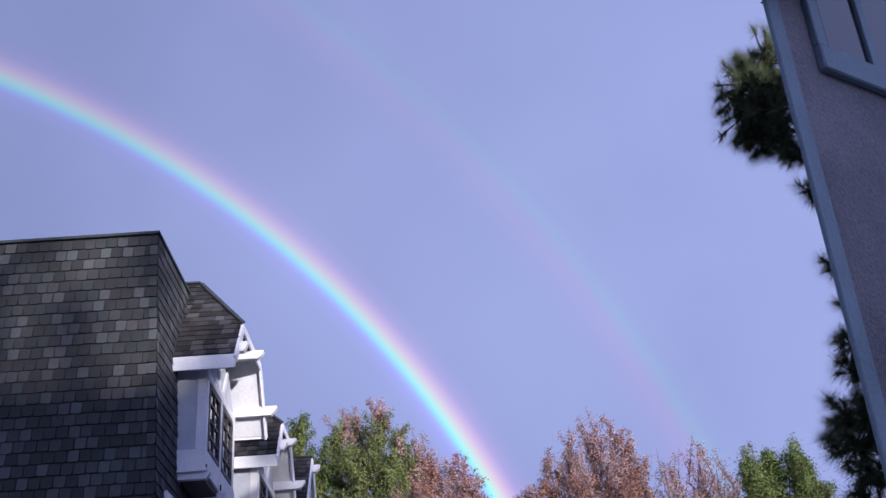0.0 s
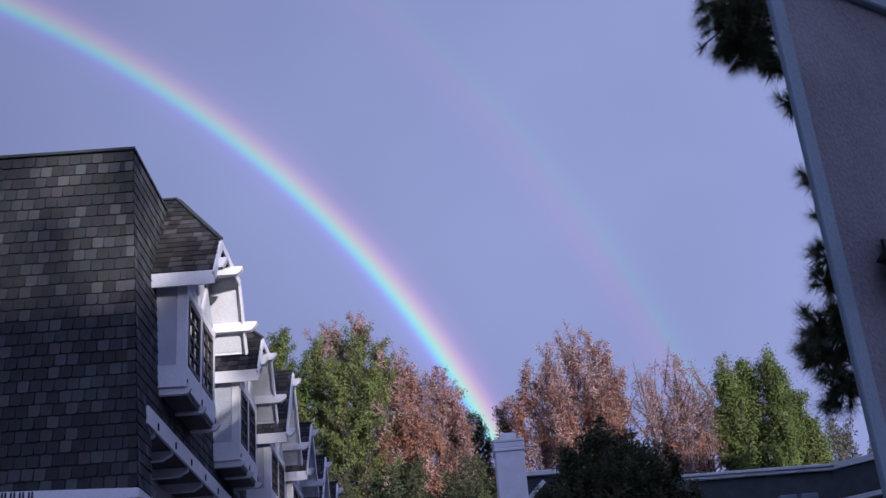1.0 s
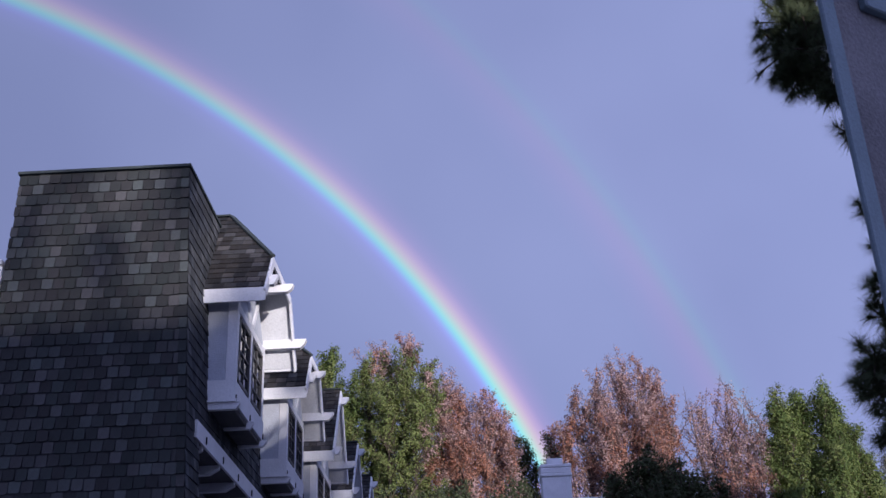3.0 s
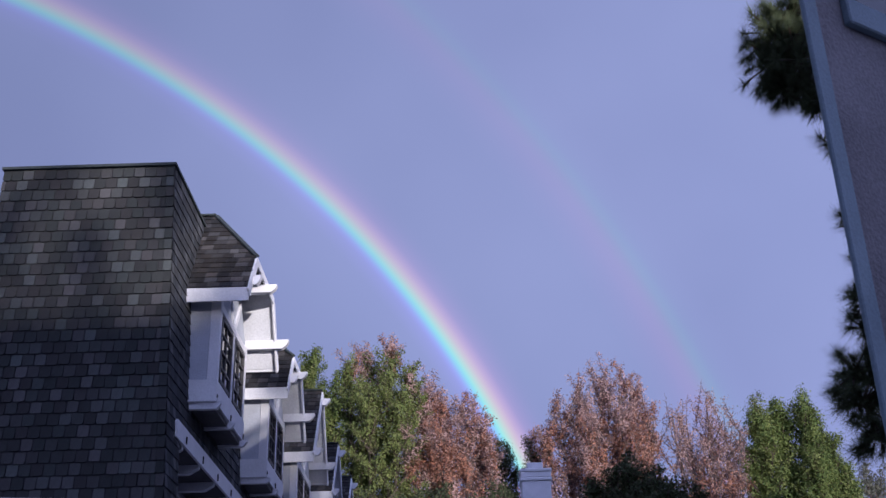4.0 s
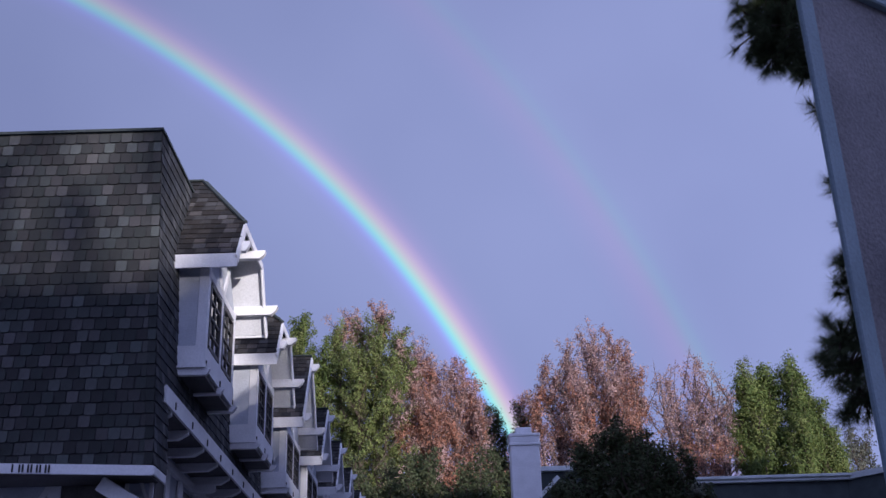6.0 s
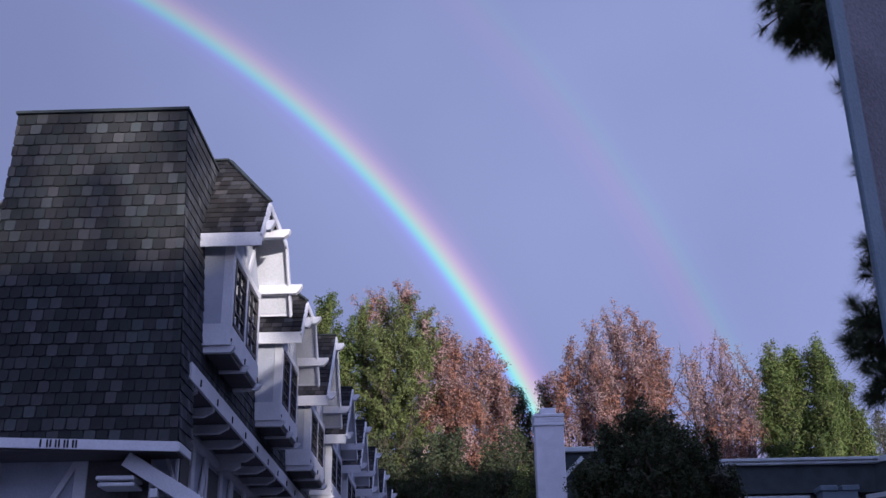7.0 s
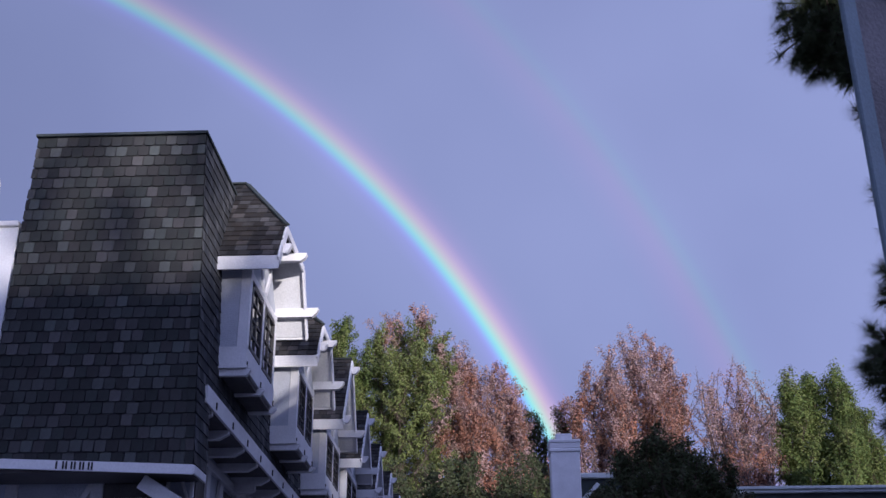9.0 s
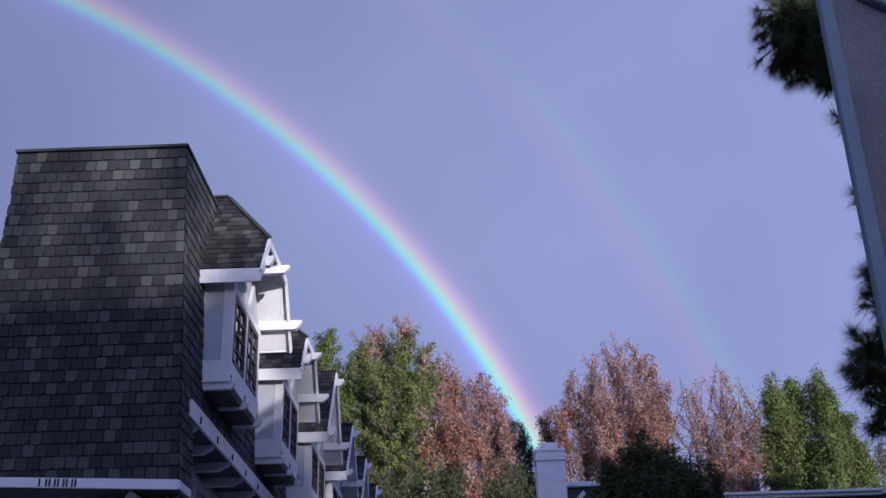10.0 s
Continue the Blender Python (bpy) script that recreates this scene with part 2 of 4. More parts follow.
def rainbow(name, inner, outer, stops, strength, label):
    """A band of the sky between two angles (degrees) from the axis, whose glow follows the angle."""
    far, verts, faces = 2500.0, [], []
    n_a, n_r = 140, 24
    for i in range(n_a + 1):
        a = radians(-95 + 190 * i / n_a)
        for j in range(n_r + 1):
            r = radians(inner + (outer - inner) * j / n_r)
            d = axis * math.cos(r) + (arc_x * math.sin(a) + arc_y * math.cos(a)) * math.sin(r)
            verts.append(Vector(EYE) + d * far)
    for i in range(n_a):
        for j in range(n_r):
            k = i * (n_r + 1) + j
            faces.append((k, k + 1, k + n_r + 2, k + n_r + 1))
    m = bpy.data.materials.new(name)
    m.use_nodes = True
    n, l = m.node_tree.nodes, m.node_tree.links
    n.clear()
    co = n.new("ShaderNodeTexCoord")
    rel = n.new("ShaderNodeVectorMath")
    rel.operation = "SUBTRACT"
    rel.inputs[1].default_value = EYE
    nrm = n.new("ShaderNodeVectorMath")
    nrm.operation = "NORMALIZE"
    dot = n.new("ShaderNodeVectorMath")
    dot.operation = "DOT_PRODUCT"
    dot.inputs[1].default_value = axis
    acos = n.new("ShaderNodeMath")
    acos.operation = "ARCCOSINE"
    mr = n.new("ShaderNodeMapRange")
    mr.inputs["From Min"].default_value, mr.inputs["From Max"].default_value = radians(inner), radians(outer)
    rp = n.new("ShaderNodeValToRGB")
    rp.color_ramp.interpolation = "B_SPLINE"
    els = rp.color_ramp.elements
    for k, (pos, c) in enumerate(stops):
        e = els[k] if k < 2 else els.new(pos)
        e.position, e.color = pos, (*c, 1)
    em = n.new("ShaderNodeEmission")
    low = n.new("ShaderNodeSeparateXYZ")
    gain = n.new("ShaderNodeMapRange")
    gain.inputs["From Min"].default_value, gain.inputs["From Max"].default_value = 0.2, 0.56
    gain.inputs["To Min"].default_value, gain.inputs["To Max"].default_value = 1.35 * strength, 0.5 * strength
    l.new(nrm.outputs[0], low.inputs[0])
    l.new(low.outputs["Z"], gain.inputs["Value"])
    l.new(gain.outputs[0], em.inputs["Strength"])
    tr = n.new("ShaderNodeBsdfTransparent")
    ad = n.new("ShaderNodeAddShader")
    out = n.new("ShaderNodeOutputMaterial")
    l.new(co.outputs["Object"], rel.inputs[0])
    l.new(rel.outputs[0], nrm.inputs[0])
    l.new(nrm.outputs[0], dot.inputs[0])
    l.new(dot.outputs["Value"], acos.inputs[0])
    l.new(acos.outputs[0], mr.inputs["Value"])
    l.new(mr.outputs[0], rp.inputs[0])
    l.new(rp.outputs[0], em.inputs["Color"])
    l.new(em.outputs[0], ad.inputs[0])
    l.new(tr.outputs[0], ad.inputs[1])
    l.new(ad.outputs[0], out.inputs["Surface"])
    return tagged(from_lists(name, verts, faces, [m]), label, "rainbow", kind="structure")


def by_angle(inner, outer, rows):
    return [((d - inner) / (outer - inner), c) for d, c in rows]


rainbow("rainbow", 33.0, 43.5, by_angle(33.0, 43.5, [(33.0, (0, 0, 0)), (36.5, (0.006, 0.010, 0.018)), (39.3, (0.02, 0.025, 0.045)), (40.0, (0.05, 0.04, 0.16)), (40.28, (0.08, 0.08, 0.38)), (40.55, (0.0, 0.46, 0.30)),
        (40.78, (0.20, 0.42, 0.14)), (41.05, (0.36, 0.24, 0.10)), (41.38, (0.26, 0.10, 0.12)), (41.8, (0.07, 0.012, 0.05)), (42.6, (0, 0, 0))]), 1.0, "bright rainbow arching over the trees against grey-blue sky")
rainbow("outer_rainbow", 48.3, 53.0, by_angle(48.3, 53.0, [(48.4, (0, 0, 0)), (49.4, (0.022, 0.004, 0.012)), (50.15, (0.064, 0.008, 0.022)), (50.65, (0.03, 0.025, 0.0)), (51.0, (0.0, 0.055, 0.010)), (51.45, (0.004, 0.014, 0.012)), (52.2, (0.005, 0.005, 0.010)), (52.9, (0, 0, 0))]),
        1.0, "faint outer rainbow with its colours reversed")

# ---- shingles ----
def shingle_mesh(w, h):
    """One tab of asphalt shingle standing in the xz plane, thicker at its lower edge and slightly worn at its corners."""
    bm = bmesh.new()
    c = 0.13 * w
    outline = [(-w / 2, h), (w / 2, h), (w / 2, c * 0.8), (w / 2 - c, 0), (-w / 2 + c, 0), (-w / 2, c * 0.8)]
    front = [bm.verts.new((x, -0.006 - 0.014 * (1 - z / h), z)) for x, z in outline]
    back = [bm.verts.new((x, 0.0, z)) for x, z in outline]
    bm.faces.new(front[::-1])
    for i in range(6):
        j = (i + 1) % 6
        bm.faces.new((front[i], front[j], back[j], back[i]))
    bmesh.ops.recalc_face_normals(bm, faces=bm.faces)
    me = bpy.data.meshes.new("shingle")
    bm.to_mesh(me)
    bm.free()
    return me


def shingle_rows(name, origin, along, up, length_at, height, row=0.143, tab=0.215, seed=1, parent=None, keep=None, material=None):
    """Rows of tabs joined in one mesh over a plane: along and up are unit vectors, length_at(h) gives (start, end) of the row at height h."""
    rnd = random.Random(seed)
    along, up = Vector(along), Vector(up)
    out = along.cross(up).normalized()
    verts, faces = [], []
    rows = int(height / row)
    for r in range(rows):
        h0 = r * height / rows
        h1 = h0 + height / rows
        s0, s1 = length_at((h0 + h1) / 2)
        s = s0 - rnd.random() * tab
        while s < s1:
            w = tab * rnd.uniform(0.85, 1.15)
            a, b = max(s + 0.006, s0), min(s + w - 0.006, s1)
            if b - a > 0.02 and (keep is None or keep(a, h0)):
                lift = rnd.uniform(0.014, 0.022)
                k = len(verts)
                for aa, hh, oo in ((a, h0, lift), (b, h0, lift), (b, h1, 0.006), (a, h1, 0.006), (a, h0, 0), (b, h0, 0)):
                    verts.append(Vector(origin) + along * aa + up * hh + out * oo)
                faces += [(k, k + 1, k + 2, k + 3), (k + 4, k + 5, k + 1, k)]
            s += w
    return tagged(from_lists(name, verts, faces, [material or M_shingle_side_lit], parent), "rows of dark weathered grey shingles", kind="stuff")


# ---- the row of town houses ----
def side_x(z):
    """The battered long face: it leans in towards the top."""
    return -3.225 - (z - 4.35) * 0.050


Y0, TOP, ROW_END = 12.0, 8.55, 46.0
house = thing("townhouse_row", (-3.4, 12.0, 0), "row of shingled mansard townhouses with white half-timbered dormers", "house")


def hpart(name, bm, material, parent=None, label=""):
    ob = link(name, bm, material, parent or house, label)
    if (parent or house) is house:
        ob.matrix_parent_inverse = Matrix.Translation(-house.location)
    return ob


# end block, seen face on: three stacked panels
LEVELS = (4.38, 5.28, 6.90, TOP)


def left_x(z):
    return -5.67 + (z - 4.4) * 0.028


def panel(name, z0, z1, back, label):
    return hpart(name, prism([(left_x(z0), z0), (side_x(z0), z0), (side_x(z1), z1), (left_x(z1), z1)], Y0 + 0.02, back), M_shingle_bed, label=label)


end_panels = [panel("end_skirt", 4.36, LEVELS[1], 12.62, "dark shingled skirt below the end wall"),
              panel("end_wall_lower", LEVELS[1], LEVELS[2], 14.6, "dark shingled end wall of the row"),
              panel("end_wall_upper", LEVELS[2], TOP, 14.6, "sun-dappled shingled top of the end wall")]
hpart("coping", prism([(left_x(TOP) - 0.03, TOP), (side_x(TOP) + 0.03, TOP), (side_x(TOP) + 0.03, TOP + 0.035), (left_x(TOP) - 0.03, TOP + 0.035)], Y0 - 0.03, 14.6), M_slate, label="dark metal coping")
# main block behind it
hpart("upper_wall", prism([(-12, 5.25), (side_x(5.25) - 0.02, 5.25), (side_x(TOP) - 0.02, TOP), (-12, TOP)], 14.6, ROW_END), M_shingle_bed, label="dark shingled long wall leaning inwards")
hpart("end_parapet", box((-12, 12.10, 0), (-5.67, 12.4, 7.36), 0.01), M_white, label="white plastered end wall")
hpart("parapet_cap", box((-12, 12.06, 7.36), (-5.67, 12.44, 7.43), 0.01), M_white)
hpart("lower_wall", box((-12, 14.6, 0), (-3.85, ROW_END, 5.25)), M_stucco, label="pale stucco ground-floor wall")
hpart("end_lower_wall", box((-5.6, 12.75, 0), (-4.2, 14.6, 5.2)), M_stucco)
hpart("end_soffit", box((-5.62, 12.02, 4.30), (-3.30, 12.62, 4.355)), M_dark_wood_shade)
# white trim below the end shingles, with its return along the side
def trim_z(x):
    return 4.358 - (x + 3.212) * 0.042


end_trim = hpart("trim_board", prism([(-5.70, trim_z(-5.70) - 0.108), (-3.212, trim_z(-3.212) - 0.108), (-3.212, trim_z(-3.212)), (-5.70, trim_z(-5.70))], 11.955, 11.99), M_white, label="white trim board")
hpart("trim_return", box((-3.212, 11.955, 4.255), (-3.186, 12.47, 4.35), 0.004), M_white)
# house number on the trim: plain bars
for i in range(5):
    x = -4.765 + i * 0.096
    for wide in ((0.0, 0.018), (0.036, 0.054)) if i else ((0.02, 0.038),):
        zb = trim_z(x) - 0.098
        part("number_bar", box((x + wide[0], 11.943, zb), (x + wide[1], 11.955, zb + 0.086), 0.002), M_metal, end_trim, "plain black bar")

# long overhang: fascia, tails and soffit
hpart("fascia", prism([(-3.27, 5.19), (-3.235, 5.19), (-3.235, 5.40), (-3.27, 5.40)], 12.40, ROW_END), M_white, label="long white fascia board")
hpart("soffit", box((-4.2, 12.63, 5.20), (-3.27, ROW_END, 5.25)), M_dark_wood_shade, label="dark soffit boards")
y = 12.85
while y < 42:
    tail = hpart("rafter_tail", prism([(-4.2, 5.08), (-3.40, 5.08), (-3.272, 5.15), (-3.272, 5.197), (-4.2, 5.197)], y - 0.045, y + 0.045), M_white)
    part("bolt", box((-3.233, y - 0.012, 5.22), (-3.218, y + 0.012, 5.31), 0.003), M_metal, tail)
    y += 0.92
# thick beam ends that carry the overhang
for y in (16.55, 20.6, 24.6):
    hpart("beam_end", prism([(-4.2, 4.96), (-3.56, 4.96), (-3.48, 5.00), (-3.48, 5.078), (-4.2, 5.078)], y - 0.05, y + 0.05), M_white, label="thick white beam end below the overhang")
# half-timbering of the recessed ground floor
for i in range(14):
    y = 13.25 + i * 1.75
    hpart("timber_post", box((-3.85, y - 0.09, 0), (-3.79, y + 0.09, 5.0), 0.006), M_white)
    hpart("timber_brace", beam((-3.815, y + 0.1, 3.0), (-3.815, y + 0.75, 4.97), 0.11, 0.04, (1, 0, 0)), M_white)
    hpart("timber_post", box((-3.85, y + 0.80, 0), (-3.80, y + 0.90, 4.98), 0.006), M_white)
    hpart("dark_window", box((-3.85, y + 0.92, 3.2), (-3.82, y + 1.64, 4.9), 0.004), M_sash)
hpart("timber_rail", box((-3.85, 12.7, 4.98), (-3.78, ROW_END, 5.1), 0.006), M_white)
# end wall below the trim
hpart("timber_post", box((-4.59, 12.70, 0), (-4.44, 12.75, 4.36), 0.006), M_white)
hpart("timber_brace", beam((-5.02, 12.72, 3.53), (-4.57, 12.72, 4.33), 0.075, 0.04, (0, 1, 0)), M_white)
hpart("timber_post", box((-5.60, 12.70, 0), (-5.46, 12.75, 4.36), 0.006), M_white)
# flat dark sheet that stands for the shade of a recess
hpart("recess_shade_sheet", box((-4.44, 12.715, 2.2), (-4.2, 12.748, 4.33)), M_dark_wood_shade)
hpart("panel_wall", box((-4.2, 12.63, 0), (-3.34, 12.75, 5.2)), M_dark_wood_shade)
hpart("recess_side", box((-4.4, 12.76, 0), (-3.85, 14.6, 5.2)), M_stucco)
hpart("pale_panel", box((-3.64, 12.60, 2.6), (-3.38, 12.63, 4.345)), M_stucco)
for px in (-3.675, -3.395):
    hpart("timber_post", box((px, 12.575, 0), (px + 0.045, 12.615, 4.345), 0.006), M_white)
hpart("timber_brace", beam((-3.50, 12.585, 4.33), (-3.375, 12.585, 4.0), 0.04, 0.03, (0, 1, 0)), M_white)
porch = thing("porch_hood", (-3.5, 12.2, 3.9), "small white raking porch hood against the end wall", "porch")


def ppart(name, bm, material):
    ob = link(name, bm, material, porch)
    ob.matrix_parent_inverse = Matrix.Translation(-porch.location)
    return ob


ppart("rake_board", beam((-3.86, 12.25, 4.24), (-2.64, 12.25, 3.50), 0.05, 0.17), M_white)
ppart("hood_slab", slab([(-3.86, 12.57, 4.24), (-3.86, 12.28, 4.24), (-2.64, 12.28, 3.50), (-2.64, 12.57, 3.50)], 0.06), M_slate)
ppart("bracket_beam", box((-4.17, 12.2, 4.00), (-3.74, 12.56, 4.045), 0.008), M_white)
ppart("bracket_beam", box((-4.15, 12.22, 3.93), (-3.74, 12.56, 3.975), 0.008), M_soffit)
ppart("hood_back", box((-4.2, 12.57, 3.2), (-3.9, 12.62, 4.28), 0.006), M_dark_wood_shade)
ppart("hood_end", box((-3.56, 12.22, 3.80), (-3.47, 12.56, 3.90), 0.006), M_soffit)


def dormer(y0, y1, x_front, xo, eave_z, ridge_z, clip_z, lean, sill_lo, ov=0.17):
    """A bay y0..y1 that stands out to x_front, under a gabled roof; clip_z: height at which the gable is hipped (None: full gable)."""
    yc, hw = (y0 + y1) / 2, (y1 - y0) / 2
    sill_hi = sill_lo + 0.28
    xb = side_x(6.4) - 0.05
    body = hpart("dormer", prism([(y0, sill_hi), (y1, sill_hi), (y1, eave_z + 0.05), (yc, ridge_z - 0.25), (y0, eave_z + 0.05)], -4.4, x_front, "yz") if clip_z is None else
                 prism([(y0, sill_hi), (y1, sill_hi), (y1, eave_z + 0.05), (yc + (hw * 0.5), clip_z - 0.12), (yc - hw * 0.5, clip_z - 0.12), (y0, eave_z + 0.05)], -4.4, x_front, "yz"),
                 M_stucco, label="dormer bay of pale stucco with white timbers")
    # sill box and its bearers
    part("sill_box", prism([(xb - 0.3, sill_lo), (x_front + 0.035, sill_lo), (x_front + 0.035, sill_hi), (xb - 0.3, sill_hi)], y0 - 0.035, y1 + 0.035), M_white, body)
    for k in range(3):
        yy = y0 + 0.02 + k * (y1 - y0 - 0.04) / 2
        part("bearer", prism([(xb - 0.2, sill_lo - 0.09), (x_front + 0.05, sill_lo - 0.09), (x_front + 0.10, sill_lo - 0.02), (x_front + 0.10, sill_lo - 0.002), (xb - 0.2, sill_lo - 0.002)], yy - 0.035, yy + 0.035), M_white, body)
        part("bolt", box((x_front + 0.036, yy - 0.012, sill_lo + 0.02), (x_front + 0.05, yy + 0.012, sill_lo + 0.10), 0.003), M_metal, body)
    part("sill_lip", prism([(xb - 0.3, sill_lo - 0.004), (x_front + 0.06, sill_lo - 0.004), (x_front + 0.06, sill_lo + 0.035), (xb - 0.3, sill_lo + 0.035)], y0 - 0.055, y0 - 0.036), M_white, body)
    # underside coloured dark to give the shade below the bay
    part("bay_underside", box((xb - 0.3, y0, sill_lo - 0.06), (x_front, y1, sill_lo - 0.004)), M_dark_wood_shade, body)
    # corner posts, head and middle post
    for ya, yb in ((y0 - 0.012, y0 + 0.11), (yc - 0.06, yc + 0.06), (y1 - 0.11, y1 + 0.012)):
        part("corner_post", box((x_front - 0.10 if ya < y0 or yb > y1 else x_front - 0.02, ya, sill_hi), (x_front + 0.025, yb, eave_z + 0.05), 0.004), M_white, body)
    part("head_beam", box((x_front - 0.02, y0, eave_z - 0.10), (x_front + 0.03, y1, eave_z + 0.0), 0.004), M_white, body)
    for s in (-1, 1):
        part("gable_brace", beam((x_front + 0.012, yc + s * 0.06, eave_z + 0.02), (x_front + 0.012, yc + s * hw * 0.42, eave_z + 0.5), 0.09, 0.03, (1, 0, 0)), M_white, body)
    # two casements
    for s in (-1, 1):
        wa, wb = (y0 + 0.14, yc - 0.08) if s < 0 else (yc + 0.08, y1 - 0.14)
        za, zb = sill_hi + 0.03, eave_z - 0.13
        part("pane", box((x_front - 0.01, wa + 0.02, za + 0.02), (x_front + 0.004, wb - 0.02, zb - 0.02)), M_glass, body)
        bm = bmesh.new()
        for lo, hi in (((wa, za), (wb, za + 0.05)), ((wa, zb - 0.05), (wb, zb)), ((wa, za), (wa + 0.05, zb)), ((wb - 0.05, za), (wb, zb))):
            bm_box(bm, (x_front - 0.012, *lo), (x_front + 0.03, *hi), 0.003)
        mid = (wa + wb) / 2
        bm_box(bm, (x_front, mid - 0.012, za), (x_front + 0.022, mid + 0.012, zb))
        for k in range(1, 4):
            zz = za + (zb - za) * k / 4
            bm_box(bm, (x_front, wa, zz - 0.012), (x_front + 0.022, wb, zz + 0.012))
        part("window_sash", bm, M_sash, body, "dark window sash with glazing bars")
    # roof: two slopes over soffits, with the front overhanging
    slope = (ridge_z - eave_z - 0.05) / (hw + ov)
    ze = eave_z + 0.05
    back = side_x(ridge_z) - 0.6
    for s in (-1, 1):
        drop = 0.15 if s > 0 and clip_z is not None else 0.0    # the far slope reaches lower
        ye, zs = yc + s * (hw + ov) + drop, ze - drop * slope
        if clip_z is None:
            poly = [(back, ye, ze), (xo, ye, ze), (xo, yc, ridge_z), (back, yc, ridge_z)]
        else:
            ycl = yc + s * (ridge_z - clip_z) / slope
            poly = [(back, ye, zs), (xo, ye, zs), (xo, ycl, clip_z), (lean, yc, ridge_z), (back, yc, ridge_z)]
        if s > 0:
            poly = poly[::-1]
        part("roof_slope", slab([(a, b, c + 0.05) for a, b, c in poly], 0.03), M_shingle_bed, body)
        part("roof_soffit", slab([(a, b, c + 0.018) for a, b, c in poly], 0.03), M_soffit, body)
        if s < 0:
            up = Vector((0, hw + ov, ridge_z - ze)).normalized()
            ln = math.hypot(hw + ov, ridge_z - ze)

            def extent(h, ln=ln, up=up):
                z = ze + h * up.z
                s1 = xo if clip_z is None or z < clip_z else xo + (lean - xo) * (z - clip_z) / (ridge_z - clip_z)
                return side_x(z) - 0.02 - back, s1 + 0.01 - back
            shingle_rows("roof_shingles", (back, ye, ze + 0.052), (1, 0, 0), up, extent, ln, 0.118, 0.15, 7 + int(y0 * 10), body, material=M_roof_shingle)
        part("eave_fascia", box((side_x(ze) - 0.1, ye - 0.015 if s < 0 else ye - 0.01, zs - (0.14 if s < 0 else 0.03)), (xo + 0.012, ye + 0.01 if s < 0 else ye + 0.015, zs + 0.045), 0.004), M_white, body)
        # barge board up the rake
        top = (xo, yc + s * 0.01, ridge_z) if clip_z is None else (xo, ycl, clip_z)
        part("barge_board", beam((xo + 0.004, ye, zs - 0.03), (xo + 0.004, top[1], top[2] - 0.03), 0.03, 0.13), M_white, body)
        # outriggers with shaped ends
        spots = ([(0.55, 0.12)] if s < 0 else [(0.46, 0.20)]) if clip_z else ([(0.12, 0.14), (0.93, 0.16)] if s < 0 else [(0.25, 0.2)])
        for u, reach in spots:
            yy = ye + (top[1] - ye) * u
            zz = zs + (top[2] - zs) * u - 0.10
            part("outrigger", prism([(x_front - 0.02, zz - 0.075), (xo + reach * 0.55, zz - 0.075), (xo + reach * 0.85, zz - 0.02), (xo + reach, zz + 0.035), (xo + reach, zz + 0.06), (x_front - 0.02, zz + 0.06)],
                                    yy - 0.045, yy + 0.045), M_white, body)
    if clip_z is not None:
        ya, yb = yc - (ridge_z - clip_z) / slope, yc + (ridge_z - clip_z) / slope
        part("hip_slope", slab([(xo, ya, clip_z + 0.05), (xo, yb, clip_z + 0.05), (lean, yc, ridge_z + 0.05)], 0.03), M_shingle_bed, body)
        part("hip_fascia", box((xo - 0.01, ya, clip_z - 0.07), (xo + 0.02, yb, clip_z + 0.04), 0.004), M_white, body)
        zz = clip_z - 0.12
        part("outrigger", prism([(x_front - 0.02, zz - 0.06), (xo + 0.09, zz - 0.06), (xo + 0.15, zz - 0.01), (xo + 0.17, zz + 0.04), (xo + 0.17, zz + 0.055), (x_front - 0.02, zz + 0.055)], yc - 0.045, yc + 0.045), M_white, body)
        part("hip_cap", beam((xo, ya, clip_z + 0.065), (lean, yc, ridge_z + 0.065), 0.09, 0.03), M_slate, body)
        part("ridge_cap", beam((back, yc, ridge_z + 0.06), (lean, yc, ridge_z + 0.06), 0.10, 0.03), M_slate, body)
    else:
        part("ridge_cap", beam((back, yc, ridge_z + 0.06), (xo, yc, ridge_z + 0.06), 0.10, 0.03), M_slate, body)


dormer(13.04, 14.84, -2.985, -2.584, 7.118, 8.77, 7.79, -3.32, 5.795, 0.24)
dormer(16.49, 18.10, -2.924, -2.597, 6.954, 8.35, 7.68, -3.28, 5.695)
for k in range(7):
    dormer(19.40 + 2.97 * k, 21.25 + 2.97 * k, -2.88, -2.55, 6.72 - 0.02 * min(k, 2), 8.24 if k == 0 else 8.02, None, None, 5.60)

# vent pipe on the flat roof
vent = thing("vent_pipe", (-6.30, 12.5, 7.40), "thin grey hooked vent pipe on the flat roof", "vent pipe")
v, f = [], []
limb(v, f, [Vector((0, 0, 0)), Vector((0, 0, 0.76)), Vector((0.02, 0, 0.84)), Vector((0.07, 0, 0.84)), Vector((0.09, 0, 0.76)), Vector((0.09, 0, 0.3))], [0.018] * 6, 8)
from_lists("pipe", v, f, [M_galv], vent)

# ---- near building: corner wall with trim, window, lantern ----
R_AZ, R_DIST = 21.36, 6.0
corner = Vector((R_DIST * math.sin(radians(R_AZ)), R_DIST * math.cos(radians(R_AZ)), 0))
w_dir = Vector((0.85, 0.525, 0)).normalized()        # along the wall, away from the corner
w_nrm = Vector((w_dir.y, -w_dir.x, 0))               # out of the wall, towards the yard
near = thing("near_house", (corner.x, corner.y, 0), "grey-brown stucco house corner with blue-grey trim, in shade", "house")
frame_m = Matrix((( w_dir.x, w_nrm.x, 0, corner.x), (w_dir.y, w_nrm.y, 0, corner.y), (0, 0, 1, 0), (0, 0, 0, 1)))


